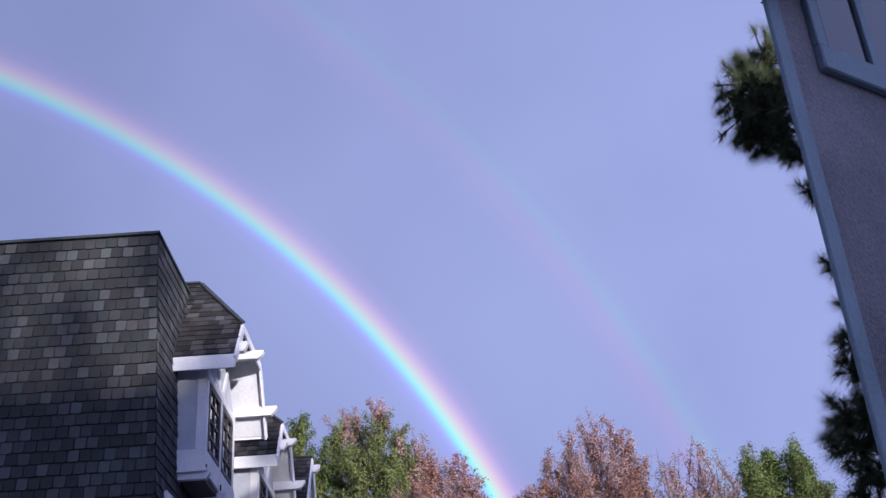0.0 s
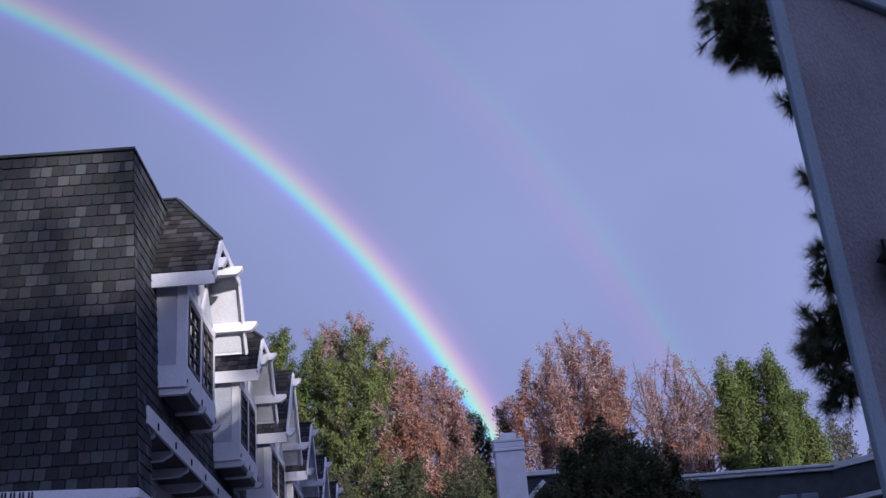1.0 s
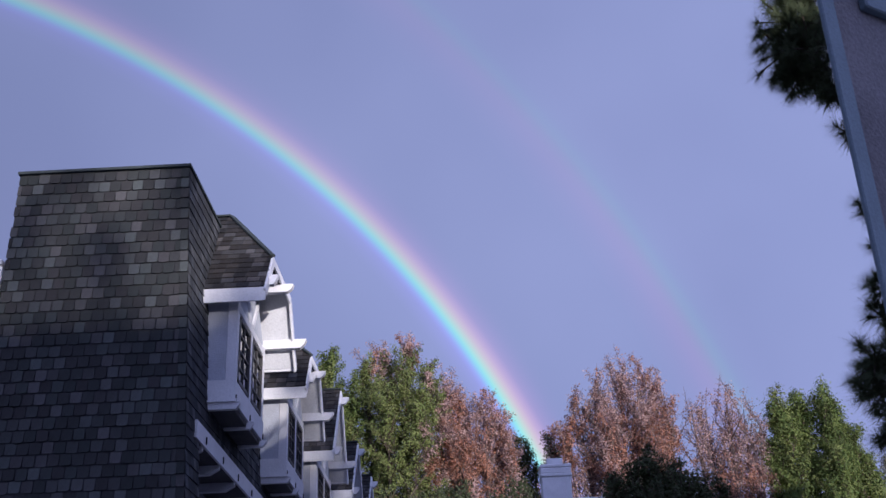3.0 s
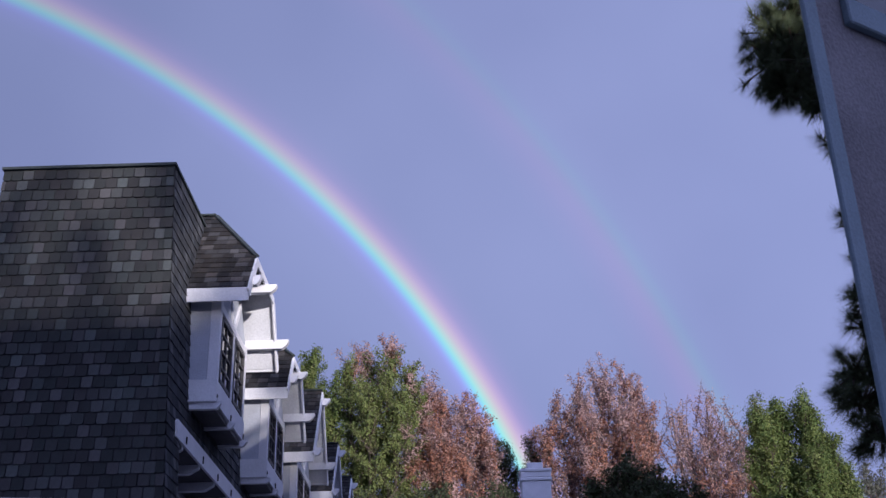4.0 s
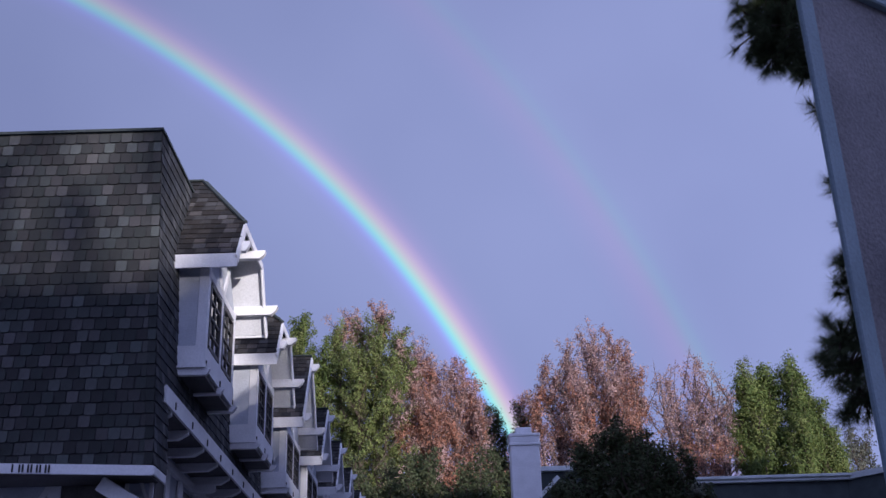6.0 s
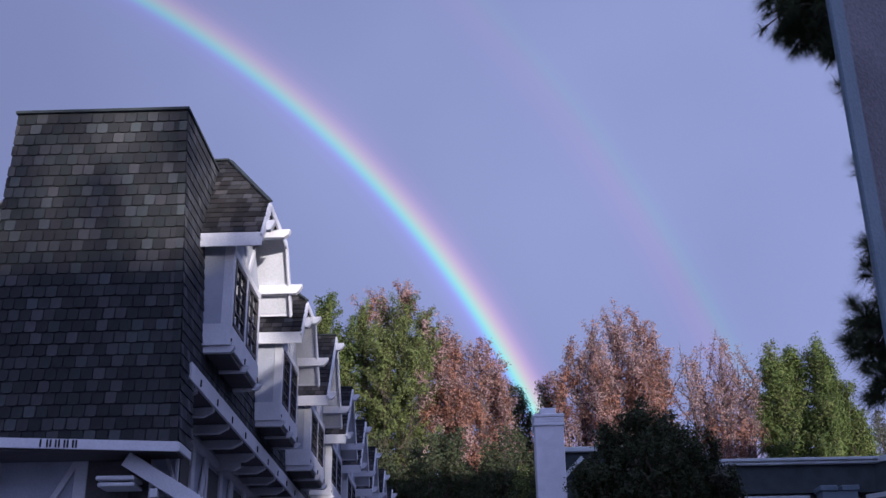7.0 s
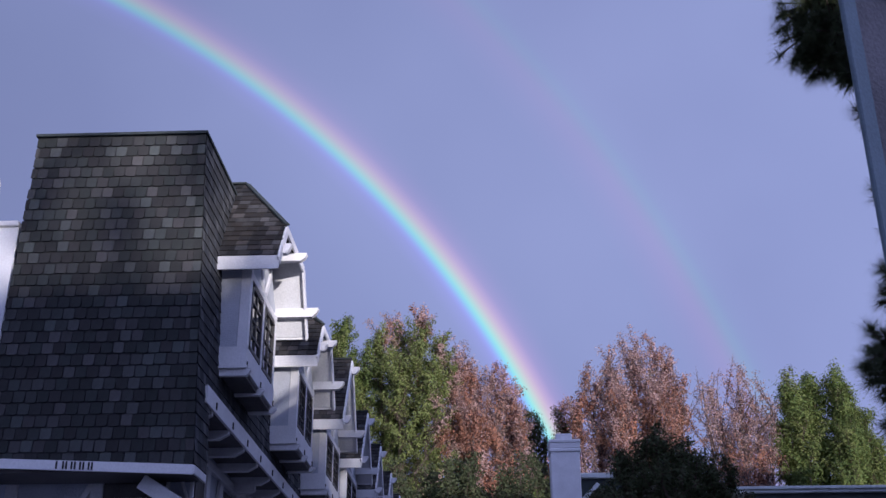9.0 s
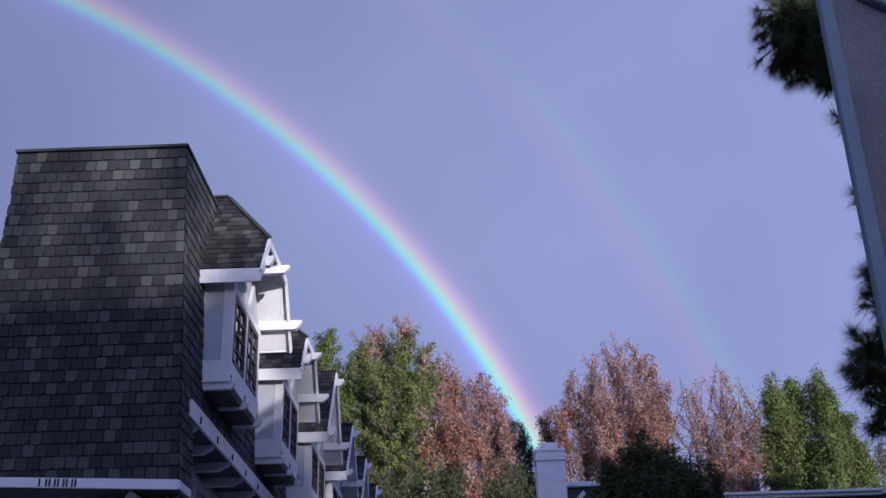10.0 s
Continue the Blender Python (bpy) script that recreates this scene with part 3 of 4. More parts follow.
def npart(name, bm, material, parent=None, label=""):
    """Parts in the wall's own measure: along it, out of it, up."""
    bmesh.ops.transform(bm, matrix=Matrix.Rotation(math.atan2(w_dir.y, w_dir.x), 4, "Z") @ Matrix.Diagonal((1, -1, 1, 1)), verts=bm.verts)
    return link(name, bm, material, parent or near, label)


def plan(points, z0, z1):
    """An upright block over a plan in the wall's own measure."""
    bm = bmesh.new()
    lo = [bm.verts.new((u, v, z0)) for u, v in points]
    hi = [bm.verts.new((u, v, z1)) for u, v in points]
    bm.faces.new(lo[::-1])
    bm.faces.new(hi)
    for i in range(len(points)):
        j = (i + 1) % len(points)
        bm.faces.new((lo[i], lo[j], hi[j], hi[i]))
    return bm


npart("wall", plan([(0.03, 0), (34, 0), (34, -9), (14, -7), (0.06, -0.02)], 0, 6.32), M_rstucco, label="rough grey-brown stucco wall")
npart("gable_wall", prism([(0.05, 6.32), (2.3, 7.8), (4.55, 6.32)], -0.05, 0.0), M_rstucco)
# unseen taller blocks and roof, added to shade far house, dormers and tree bases
npart("sun_block_wall", plan([(5.2, 0), (34, 0), (34, -9), (14, -7), (5.2, -2.0)], 6.3, 11.2), M_rstucco)
npart("sun_block_storey", plan([(21.5, 0), (34, 0), (34, -9), (21.5, -8)], 11.0, 14.4), M_rstucco)
npart("roof", plan([(5.1, 0.3), (34, 0.3), (34, -9), (14, -7), (5.1, -2.0)], 11.2, 11.7), M_slate)
npart("corner_board", box((0.0, 0.0, 0), (0.125, 0.035, 6.36), 0.008), M_rtrim, label="blue-grey painted corner board")
# thin dark strip draws the shadow line where the board stands proud
npart("shadow_gap_strip", box((0.126, 0.0, 0), (0.142, 0.008, 6.3)), M_sash, label="dark strip for the shadow gap beside the corner board")
npart("eave_board", beam((-0.10, 0.12, 6.34), (2.3, 0.12, 7.95), 0.3, 0.12), M_dark_wood_shade, label="dark raking eave board")
npart("eave_board", beam((2.3, 0.12, 7.95), (4.65, 0.12, 6.34), 0.3, 0.12), M_dark_wood_shade)
wnd = npart("window", box((0.49, 0.0, 6.02), (1.7, 0.012, 6.80)), M_glass)
npart("window_sill", box((0.40, 0.0, 5.84), (1.8, 0.06, 6.04), 0.01), M_rtrim, wnd, "blue-grey window board")
npart("window_jamb", box((0.40, 0.0, 6.04), (0.50, 0.05, 6.52), 0.008), M_rtrim, wnd)
npart("window_sash", box((0.50, 0.0, 6.04), (0.535, 0.03, 6.56), 0.004), M_sash, wnd)
npart("window_mullion", box((0.95, 0.0, 6.04), (1.03, 0.04, 6.80), 0.006), M_rtrim, wnd)
# wall lantern
lan_at = corner + w_dir * 0.55 + w_nrm * 0.02
lantern = thing("wall_lantern", (lan_at.x, lan_at.y, 3.80), "black iron wall lantern with greenish glass", "lantern")


def lpart(name, bm, material, label=""):
    bmesh.ops.transform(bm, matrix=Matrix.Rotation(math.atan2(w_dir.y, w_dir.x), 4, "Z") @ Matrix.Diagonal((1, -1, 1, 1)), verts=bm.verts)
    return link(name, bm, material, lantern, label)


def frustum(z0, r0, z1, r1, cy):
    bm = bmesh.new()
    lo = [bm.verts.new((a * r0, cy + b * r0, z0)) for a, b in ((-1, -1), (1, -1), (1, 1), (-1, 1))]
    hi = [bm.verts.new((a * r1, cy + b * r1, z1)) for a, b in ((-1, -1), (1, -1), (1, 1), (-1, 1))]
    bm.faces.new(lo[::-1])
    bm.faces.new(hi)
    for i in range(4):
        j = (i + 1) % 4
        bm.faces.new((lo[i], lo[j], hi[j], hi[i]))
    return bm


lpart("back_plate", box((-0.06, 0, -0.12), (0.06, 0.02, 0.25), 0.004), M_metal)
lpart("arm", box((-0.012, 0.02, 0.26), (0.012, 0.17, 0.285), 0.003), M_metal)
lpart("hood", frustum(0.10, 0.155, 0.30, 0.03, 0.17), M_metal)
lpart("hood_rim", frustum(0.085, 0.16, 0.10, 0.155, 0.17), M_metal)
lpart("glass", frustum(-0.10, 0.085, 0.085, 0.115, 0.17), M_lampglass, "greenish lantern glass")
lpart("base_rim", frustum(-0.14, 0.095, -0.10, 0.10, 0.17), M_metal)

# ---- far house with chimney ----
far_house = thing("far_house", (8, 36, 0), "low far house with dark mansard band and pale coping", "house")


def fpart(name, bm, material, label=""):
    ob = link(name, bm, material, far_house, label)
    ob.matrix_parent_inverse = Matrix.Translation(-far_house.location)
    return ob


# lower walls here take a dark colour in place of shade
fpart("wall", box((2.75, 35.6, 0), (12.2, 44, 7.7)), M_dark_wood_shade, "lower wall coloured dark for its shade")
fpart("mansard", prism([(35.3, 7.7), (44, 7.7), (43.6, 8.64), (35.6, 8.64)], 2.65, 13.0, "yz"), M_slate, "dark slate mansard band")
fpart("coping", box((5.2, 35.45, 8.64), (13.0, 44, 8.74), 0.015), M_coping, "weathered pale grey coping board")
fpart("coping_cap", box((5.15, 35.38, 8.744), (13.0, 44, 8.84), 0.015), M_coping)
fpart("raised_band", prism([(35.35, 7.7), (44, 7.7), (43.6, 9.18), (35.6, 9.18)], 2.60, 5.2, "yz"), M_slate, "taller dark slate band beside the chimney")
fpart("raised_coping", box((2.55, 35.45, 9.18), (5.22, 44, 9.34), 0.02), M_coping)
fpart("rake_trim", beam((2.80, 35.28, 8.25), (3.52, 35.42, 8.98), 0.10, 0.13), M_coping, "slanting pale trim board")
fpart("eave_trim", box((2.6, 35.15, 7.45), (10.5, 35.4, 7.60), 0.02), M_coping, "pale grey eave trim")
fpart("wing_wall", box((16.2, 33, 0), (24, 40, 7.6)), M_dark_wood_shade)
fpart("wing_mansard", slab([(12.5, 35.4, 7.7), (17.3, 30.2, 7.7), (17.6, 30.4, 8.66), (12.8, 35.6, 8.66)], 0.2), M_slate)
fpart("wing_lower_wall", slab([(12.25, 35.65, 0), (17.45, 30.35, 0), (17.45, 30.35, 7.65), (12.25, 35.65, 7.65)], 0.2), M_dark_wood_shade, "wall of the wing, coloured dark for its shade")
fpart("wing_coping", beam((12.85, 35.6, 8.75), (17.6, 30.3, 8.75), 0.25, 0.19), M_coping)
fpart("wing_trim", beam((12.3, 35.3, 7.53), (17.3, 30.0, 7.60), 0.2, 0.15), M_coping)
for i in range(6):
    x = 8.6 + i * 0.75
    fpart("window_post", box((x, 35.5, 5.5), (x + 0.14, 35.62, 7.55), 0.01), M_white)
chimney = thing("chimney", (2.3, 33, 0), "tall white plastered chimney with a stepped cap", "chimney")
chimney.location = (2.31, 33.0, 0)
for nm, r, z0, z1 in (("shaft", 0.43, 0, 9.35), ("collar", 0.47, 9.35, 9.45), ("cap", 0.47, 9.62, 9.72), ("neck", 0.45, 9.45, 9.62), ("pot", 0.24, 9.72, 9.95)):
    part(nm, box((-r, -r, z0), (r, r, z1), 0.02), M_white, chimney)
flue = thing("roof_vent", (11.25, 34.9, 7.18), "blue-grey square roof vent box at the eave", "vent")
part("box", box((-0.55, -0.3, -0.4), (0.55, 0.3, 0.45), 0.02), M_rtrim, flue)
part("cap", box((-0.6, -0.35, 0.45), (-0.06, 0.35, 0.62), 0.02), M_rtrim, flue)
part("cap", box((0.06, -0.35, 0.45), (0.6, 0.35, 0.62), 0.02), M_rtrim, flue)


# ---- trees ----
def leaves_mesh(name, pts, sizes, materials, index, parent, label, rnd, stretch=1.0, facing=None):
    """Small pointed leaves, one rhombus each, turned at random or, with facing, roughly outwards from their bough."""
    n = len(pts)
    d1 = rnd.normal(size=(n, 3))
    d1[:, 2] = d1[:, 2] * 0.8 + 0.25
    d1 /= np.linalg.norm(d1, axis=1)[:, None]
    d2 = np.cross(d1, rnd.normal(size=(n, 3)))
    d2 /= np.linalg.norm(d2, axis=1)[:, None]
    if facing is not None:
        nn = facing + rnd.normal(size=(n, 3)) * 0.36
        nn /= np.linalg.norm(nn, axis=1)[:, None] + 1e-9
        d1 -= nn * np.sum(d1 * nn, axis=1)[:, None]
        d1 /= np.linalg.norm(d1, axis=1)[:, None] + 1e-9
        d2 = np.cross(nn, d1)
    s = sizes[:, None]
    quad = np.stack([pts - d1 * s * stretch, pts + d2 * s * 0.55, pts + d1 * s * stretch, pts - d2 * s * 0.55], 1).reshape(-1, 3)
    me = bpy.data.meshes.new(name)
    me.vertices.add(4 * n)
    me.vertices.foreach_set("co", quad.astype(np.float32).ravel())
    me.loops.add(4 * n)
    me.loops.foreach_set("vertex_index", np.arange(4 * n, dtype=np.int32))
    me.polygons.add(n)
    me.polygons.foreach_set("loop_start", np.arange(0, 4 * n, 4, dtype=np.int32))
    for m in materials:
        me.materials.append(m)
    me.polygons.foreach_set("material_index", index.astype(np.int32))
    me.update(calc_edges=True)
    ob = new(name, me)
    ob.parent = parent
    return tagged(ob, label, kind="stuff")


def tree(name, at, height, radius, base, profile, boughs, per, leaf, bough_len, materials, choose, label, seed, twig_mat=None, bare=0.0, fluff=0.085):
    """A tapered trunk and limbs; each limb carries a bough, a pointed upright plume: a stem with slanting side twigs, the leaves close along each twig, with gaps between the boughs.
    profile(u): crown radius, 0..1, over its height; bare: share of the twigs that have lost their leaves; fluff: how far the leaves stand off a twig."""
    rnd = np.random.RandomState(seed)
    root = thing(name, at, label, "tree")
    v, f = [], []
    bend = [Vector((rnd.uniform(-1, 1) * 0.012 * height, rnd.uniform(-1, 1) * 0.012 * height, height * 0.88 * i / 6)) for i in range(7)]
    bend[0] = Vector((0, 0, 0))
    r0 = height * 0.014 + 0.05
    limb(v, f, bend, [r0 * (1 - i / 6.4) for i in range(7)], 8)
    pts, idx = [], []
    twigs = 26
    for i in range(boughs):
        u = 0.05 + 0.94 * ((i + rnd.rand()) / boughs) ** 0.85
        a = i * 2.39996 + rnd.uniform(-0.35, 0.35)
        rr = radius * profile(u) * math.sqrt(rnd.uniform(0.12, 1.0))
        tip = Vector((rr * math.cos(a), rr * math.sin(a), base + (height - base) * min(u * rnd.uniform(0.94, 1.03), 1.0)))
        lean = (0.85 - 0.35 * u) * rr / radius
        axis_b = (Vector((math.cos(a), math.sin(a), 0)) * lean + Vector((rnd.normal() * 0.12, rnd.normal() * 0.12, 1))).normalized()
        ln = bough_len * rnd.uniform(0.75, 1.3)
        foot = tip - axis_b * ln
        wide = bough_len * rnd.uniform(0.30, 0.42)
        start_z = max(base * 0.5, foot.z - rr * 0.9)
        t = min(start_z / (height * 0.88) * 6, 5.99)
        s0 = bend[int(t)].lerp(bend[int(t) + 1], t - int(t))
        limb(v, f, [s0, s0.lerp(foot, 0.6) + Vector((0, 0, -0.05 * rr)), foot, foot.lerp(tip, 0.6), tip + axis_b * 0.12], [0.07, 0.055, 0.042, 0.022, 0.005], 5)
        tone = choose(foot.lerp(tip, 0.5), rnd)
        for k in range(twigs):
            w = (k + rnd.rand()) / twigs
            q = foot + axis_b * ln * w
            b = k * 2.39996 + rnd.uniform(-0.5, 0.5)
            out = Vector((math.cos(b), math.sin(b), 0))
            reach = wide * (1.03 - w) ** 0.75 * min(1.0, 0.5 + w * 2.0) * rnd.uniform(0.6, 1.35) + 0.08
            e = q + (out * 0.72 + axis_b * rnd.uniform(0.45, 1.0)).normalized() * reach
            limb(v, f, [q, e], [0.014, 0.005], 3)
            if rnd.rand() < bare:
                continue
            n = int(per / twigs * (0.35 + 0.8 * reach / wide) * rnd.uniform(0.6, 1.4))
            along = rnd.uniform(0.1, 1.06, n) ** 0.8
            g = np.clip(rnd.normal(size=(n, 3)), -2, 2) * fluff * (1.15 - 0.45 * along)[:, None]
            pts.append(np.array(q) + np.outer(along, np.array(e - q)) + g)
            idx.append(np.full(n, tone))
    from_lists("trunk", v, f, [twig_mat or M_bark], root)
    pts, idx = np.concatenate(pts), np.concatenate(idx)
    leaves_mesh("crown", pts, leaf * rnd.uniform(0.6, 1.3, len(pts)), materials, idx, root, "loose clumps of leaves", rnd)
    return root


def oval(u):
    return math.sqrt(max(0.02, 1 - ((u - 0.35) / 0.67) ** 2)) if u > 0.35 else 0.75 + 0.25 * u / 0.35


def fan(u):
    return 0.8 + 0.2 * u / 0.5 if u < 0.5 else math.sqrt(max(0.03, 1 - ((u - 0.5) / 0.52) ** 2.4))


def at_az(az, y):
    return (y * math.tan(radians(az)), y, 0)


def one(c, rnd):
    return 0


def mostly(c, rnd):
    return int(rnd.rand() < 0.25)


def crown_tree(name, at, base, crowns, leaf, materials, choose, label, seed, bough_len=1.7, width=0.42, per=520, twigs=20, twig_mat=None, bare=0.0, fluff=0.10, thin=0.0, spread=1.1, gaps=0.12):
    """A trunk that forks into leaders, each the axis of a part of the crown given as (dx, dy, height, radius, boughs).
    Boughs stand fanwise round the leader, upright towards its top; the leaves face outwards from their bough. thin: how much sparser the top is; spread: how far the boughs lean out; gaps: share of boughs without leaves."""
    rnd = np.random.RandomState(seed)
    root = thing(name, at, label, "tree")
    top = max(c[2] for c in crowns)
    v, f, pts, face, idx = [], [], [], [], []
    fork = Vector((0, 0, base * 0.7))
    limb(v, f, [Vector((0, 0, 0)), fork * 0.5 + Vector((0.05, 0, 0)), fork], [0.012 * top + 0.06, 0.011 * top, 0.010 * top], 8)
    for dx, dy, height, radius, boughs in crowns:
        foot_l = Vector((dx * 0.35, dy * 0.35, base))
        head = Vector((dx, dy, height - 0.9))
        limb(v, f, [fork, foot_l, foot_l.lerp(head, 0.5) + Vector((dx * 0.12, dy * 0.12, 0)), head], [0.13, 0.11, 0.07, 0.015], 6)
        for i in range(boughs):
            u = 0.02 + 0.98 * ((i + rnd.rand()) / boughs) ** 0.8
            a = i * 2.39996 + rnd.uniform(-0.5, 0.5)
            env = 1.35 - 0.2 * u / 0.4 if u < 0.4 else 1.15 * math.sqrt(max(0.0, 1 - ((u - 0.4) / 0.62) ** 2))
            rr = radius * env * math.sqrt(rnd.uniform(0.15, 1.0)) * rnd.uniform(0.85, 1.15)
            z = base + (height - base) * u + rnd.uniform(-0.35, 0.25)
            core = foot_l.lerp(head, min(u, 1.0))
            tip = Vector((core.x + rr * math.cos(a), core.y + rr * math.sin(a), min(z, height + 0.1)))
            ax = (Vector((math.cos(a), math.sin(a), 0)) * spread * (0.25 + 0.5 * rr / radius) * (1.2 - 0.6 * u) + Vector((rnd.normal() * 0.2, rnd.normal() * 0.2, 1))).normalized()
            ln = bough_len * rnd.uniform(0.65, 1.35)
            foot = tip - ax * ln
            wide = width * rnd.uniform(0.75, 1.3)
            s0 = foot_l.lerp(head, max(0.0, min(0.97, (foot.z - base) / max(height - 0.9 - base, 0.1) - 0.08)))
            limb(v, f, [s0, s0.lerp(foot, 0.6) + Vector((0, 0, -0.04)), foot, foot.lerp(tip, 0.6), tip + ax * 0.15], [0.036, 0.03, 0.024, 0.014, 0.004], 4)
            tone = choose(foot.lerp(tip, 0.5), rnd)
            loss = bare + thin * max(0.0, (z - base) / (top - base)) ** 1.5
            if u < 0.75 and rnd.rand() < gaps:
                loss = 0.9
            for k in range(twigs):
                w = (k + rnd.rand()) / twigs
                q = foot + ax * ln * w
                b = k * 2.39996 + rnd.uniform(-0.5, 0.5)
                out = Vector((math.cos(b), math.sin(b), 0))
                reach = wide * (1.04 - w) ** 0.7 * min(1.0, 0.45 + w * 1.8) * rnd.uniform(0.6, 1.35) + 0.07
                e = q + (out * 0.75 + ax * rnd.uniform(0.35, 1.0)).normalized() * reach
                limb(v, f, [q, e], [0.012, 0.005], 3)
                if rnd.rand() < loss:
                    continue
                n = int(per / twigs * (0.4 + 0.7 * reach / wide) * rnd.uniform(0.6, 1.4))
                along = rnd.uniform(0.1, 1.08, n) ** 0.8
                g = np.clip(rnd.normal(size=(n, 3)), -2, 2) * fluff
                p = np.array(q) + np.outer(along, np.array(e - q)) + g
                pts.append(p)
                d = p - np.array(q - ax * 0.15)
                face.append(d / (np.linalg.norm(d, axis=1)[:, None] + 1e-6))
                idx.append(np.full(n, tone))
    from_lists("trunk", v, f, [twig_mat or M_bark], root)
    pts, face, idx = np.concatenate(pts), np.concatenate(face), np.concatenate(idx)
    leaves_mesh("crown", pts, leaf * rnd.uniform(0.6, 1.3, len(pts)), materials, idx, root, "loose clumps of leaves", rnd, facing=face)
    return root


D = 50.0
crown_tree("green_tree", at_az(-7.75, D), 8.5, [(0, 0, 20.5, 1.35, 62), (-1.0, 0.4, 19.5, 1.4, 44), (1.1, 0, 18.9, 1.4, 48)], 0.056, [M_pinegreen, M_green], mostly, "tall leafy green tree", 11, per=560, spread=1.6)
crown_tree("turning_tree", at_az(-4.2, D), 8.5, [(-1.35, 0, 20.0, 1.4, 56), (-0.6, 0.8, 20.9, 1.3, 50), (0.55, 0, 20.7, 1.45, 60), (1.65, 0.3, 19.6, 1.35, 48), (2.3, 0.8, 17.9, 1.3, 38), (-2.5, 0, 17.6, 1.4, 46), (-0.3, -1.2, 18.6, 1.6, 44), (1.1, -1.2, 17.6, 1.5, 40)],
           0.056, [M_green, M_red, M_pink], lambda c, r: 0 if c.z < 18.9 + r.normal() * 0.7 and c.x < 1.55 + r.normal() * 0.4 else int(1 + 1.6 * r.rand()), "tall sweetgum turning from green to rust", 12, bough_len=1.8, bare=0.06, per=500, spread=2.0, gaps=0.34)
crown_tree("rust_tree", at_az(0.1, D + 1), 9.0, [(-1.55, 0, 19.4, 1.1, 50), (-0.65, 0.4, 18.5, 1.25, 50), (0.45, 0, 18.2, 1.35, 54), (1.2, 0.3, 17.3, 1.1, 40), (1.6, -0.3, 16.0, 0.9, 26), (-0.9, -1.0, 16.6, 1.3, 40)],
           0.055, [M_red, M_pink], lambda c, r: int(r.rand() < (0.65 if c.z > 14.5 else 0.15)), "sweetgum with thin rust-coloured autumn leaves", 13, spread=1.5, gaps=0.25, bough_len=1.9, width=0.38, twig_mat=M_twig, bare=0.12, thin=0.25, per=470)
crown_tree("dark_conifer", at_az(2.3, D + 3), 6, [(0, 0, 16.4, 1.0, 60), (0.5, 0, 14.0, 1.0, 40)], 0.06, [M_dark, M_green], lambda c, r: int(r.rand() < 0.15), "narrow dark evergreen behind the rust tree", 14, bough_len=1.3, per=420)
crown_tree("olive_tree", at_az(3.9, D + 1), 7, [(0, 0, 16.0, 0.75, 40), (-0.3, 0, 14.2, 0.8, 30)], 0.055, [M_grey, M_red, M_green], lambda c, r: r.randint(3), "small brownish-green tree behind the chimney", 20, bough_len=1.2, width=0.3, per=360)
crown_tree("rust_tree", at_az(7.6, D), 8.0, [(-2.65, 0, 16.5, 0.95, 36), (-1.85, 0.3, 17.9, 1.15, 46), (-0.85, 0, 18.9, 1.25, 54), (0.2, 0.4, 19.5, 1.3, 58), (1.05, 0, 19.0, 1.2, 52), (1.85, 0.3, 18.6, 1.1, 46), (2.5, 0, 17.3, 1.0, 40), (-0.6, -1.1, 16.6, 1.4, 44), (1.2, -1.1, 16.8, 1.4, 44)],
           0.055, [M_red, M_pink], lambda c, r: int(r.rand() < (0.75 if c.z > 15.5 else 0.3)), "broad sweetgum with faded rust autumn leaves", 15, spread=1.5, gaps=0.25, bough_len=2.1, width=0.34, twig_mat=M_twig, bare=0.12, thin=0.38, per=440)
crown_tree("faded_tree", at_az(12.8, D), 7.0, [(-1.35, 0, 17.4, 0.85, 34), (-0.65, 0.3, 17.3, 0.95, 38), (0.3, 0, 17.9, 1.0, 42), (1.1, 0.2, 17.2, 0.95, 38), (1.65, 0, 16.3, 0.8, 30), (0.1, -0.8, 15.2, 1.4, 36)],
           0.052, [M_pink, M_red], lambda c, r: int(r.rand() < (0.15 if c.z > 13.5 else 0.5)), "half-bare tree with faded pinkish-brown leaves", 16, spread=1.3, gaps=0.25, bough_len=2.2, width=0.32, twig_mat=M_twig, bare=0.22, thin=0.4, per=400)
crown_tree("green_tree", at_az(17.0, D), 6.0, [(-1.35, 0, 17.2, 0.95, 64), (-0.25, 0.5, 17.15, 0.85, 56), (0.9, 0, 17.3, 1.15, 76), (1.65, 0.2, 16.0, 1.05, 60), (2.2, 0, 14.3, 0.95, 44), (-1.9, 0.2, 15.0, 0.75, 36), (2.55, 0, 12.7, 0.8, 30), (0.7, -0.9, 14.6, 1.2, 44)],
           0.058, [M_pinegreen, M_green], mostly, "dense yellow-green tree with upright clumps", 17, bough_len=1.6, width=0.48, per=640, fluff=0.13, spread=1.7, gaps=0.15)
tree("grey_tree", at_az(20.4, D + 2), 14.9, 2.2, 4, oval, 34, 800, 0.055, 1.9, [M_grey, M_dark], mostly, "thin grey-green tree with gaps", 18)
crown_tree("round_tree", at_az(9.1, 24), 1.2, [(0, 0, 7.8, 1.15, 130), (-0.75, 0, 7.4, 1.1, 110), (0.75, 0.1, 7.45, 1.15, 110), (-1.35, -0.2, 6.6, 0.9, 70), (1.4, -0.2, 6.6, 0.95, 70), (0, -0.9, 6.9, 1.1, 80)],
           0.036, [M_dark, M_grey], lambda c, r: int(r.rand() < 0.03), "round dark evergreen tree in shade", 19, bough_len=0.65, width=0.22, per=330, twigs=12, fluff=0.06, gaps=0.04)
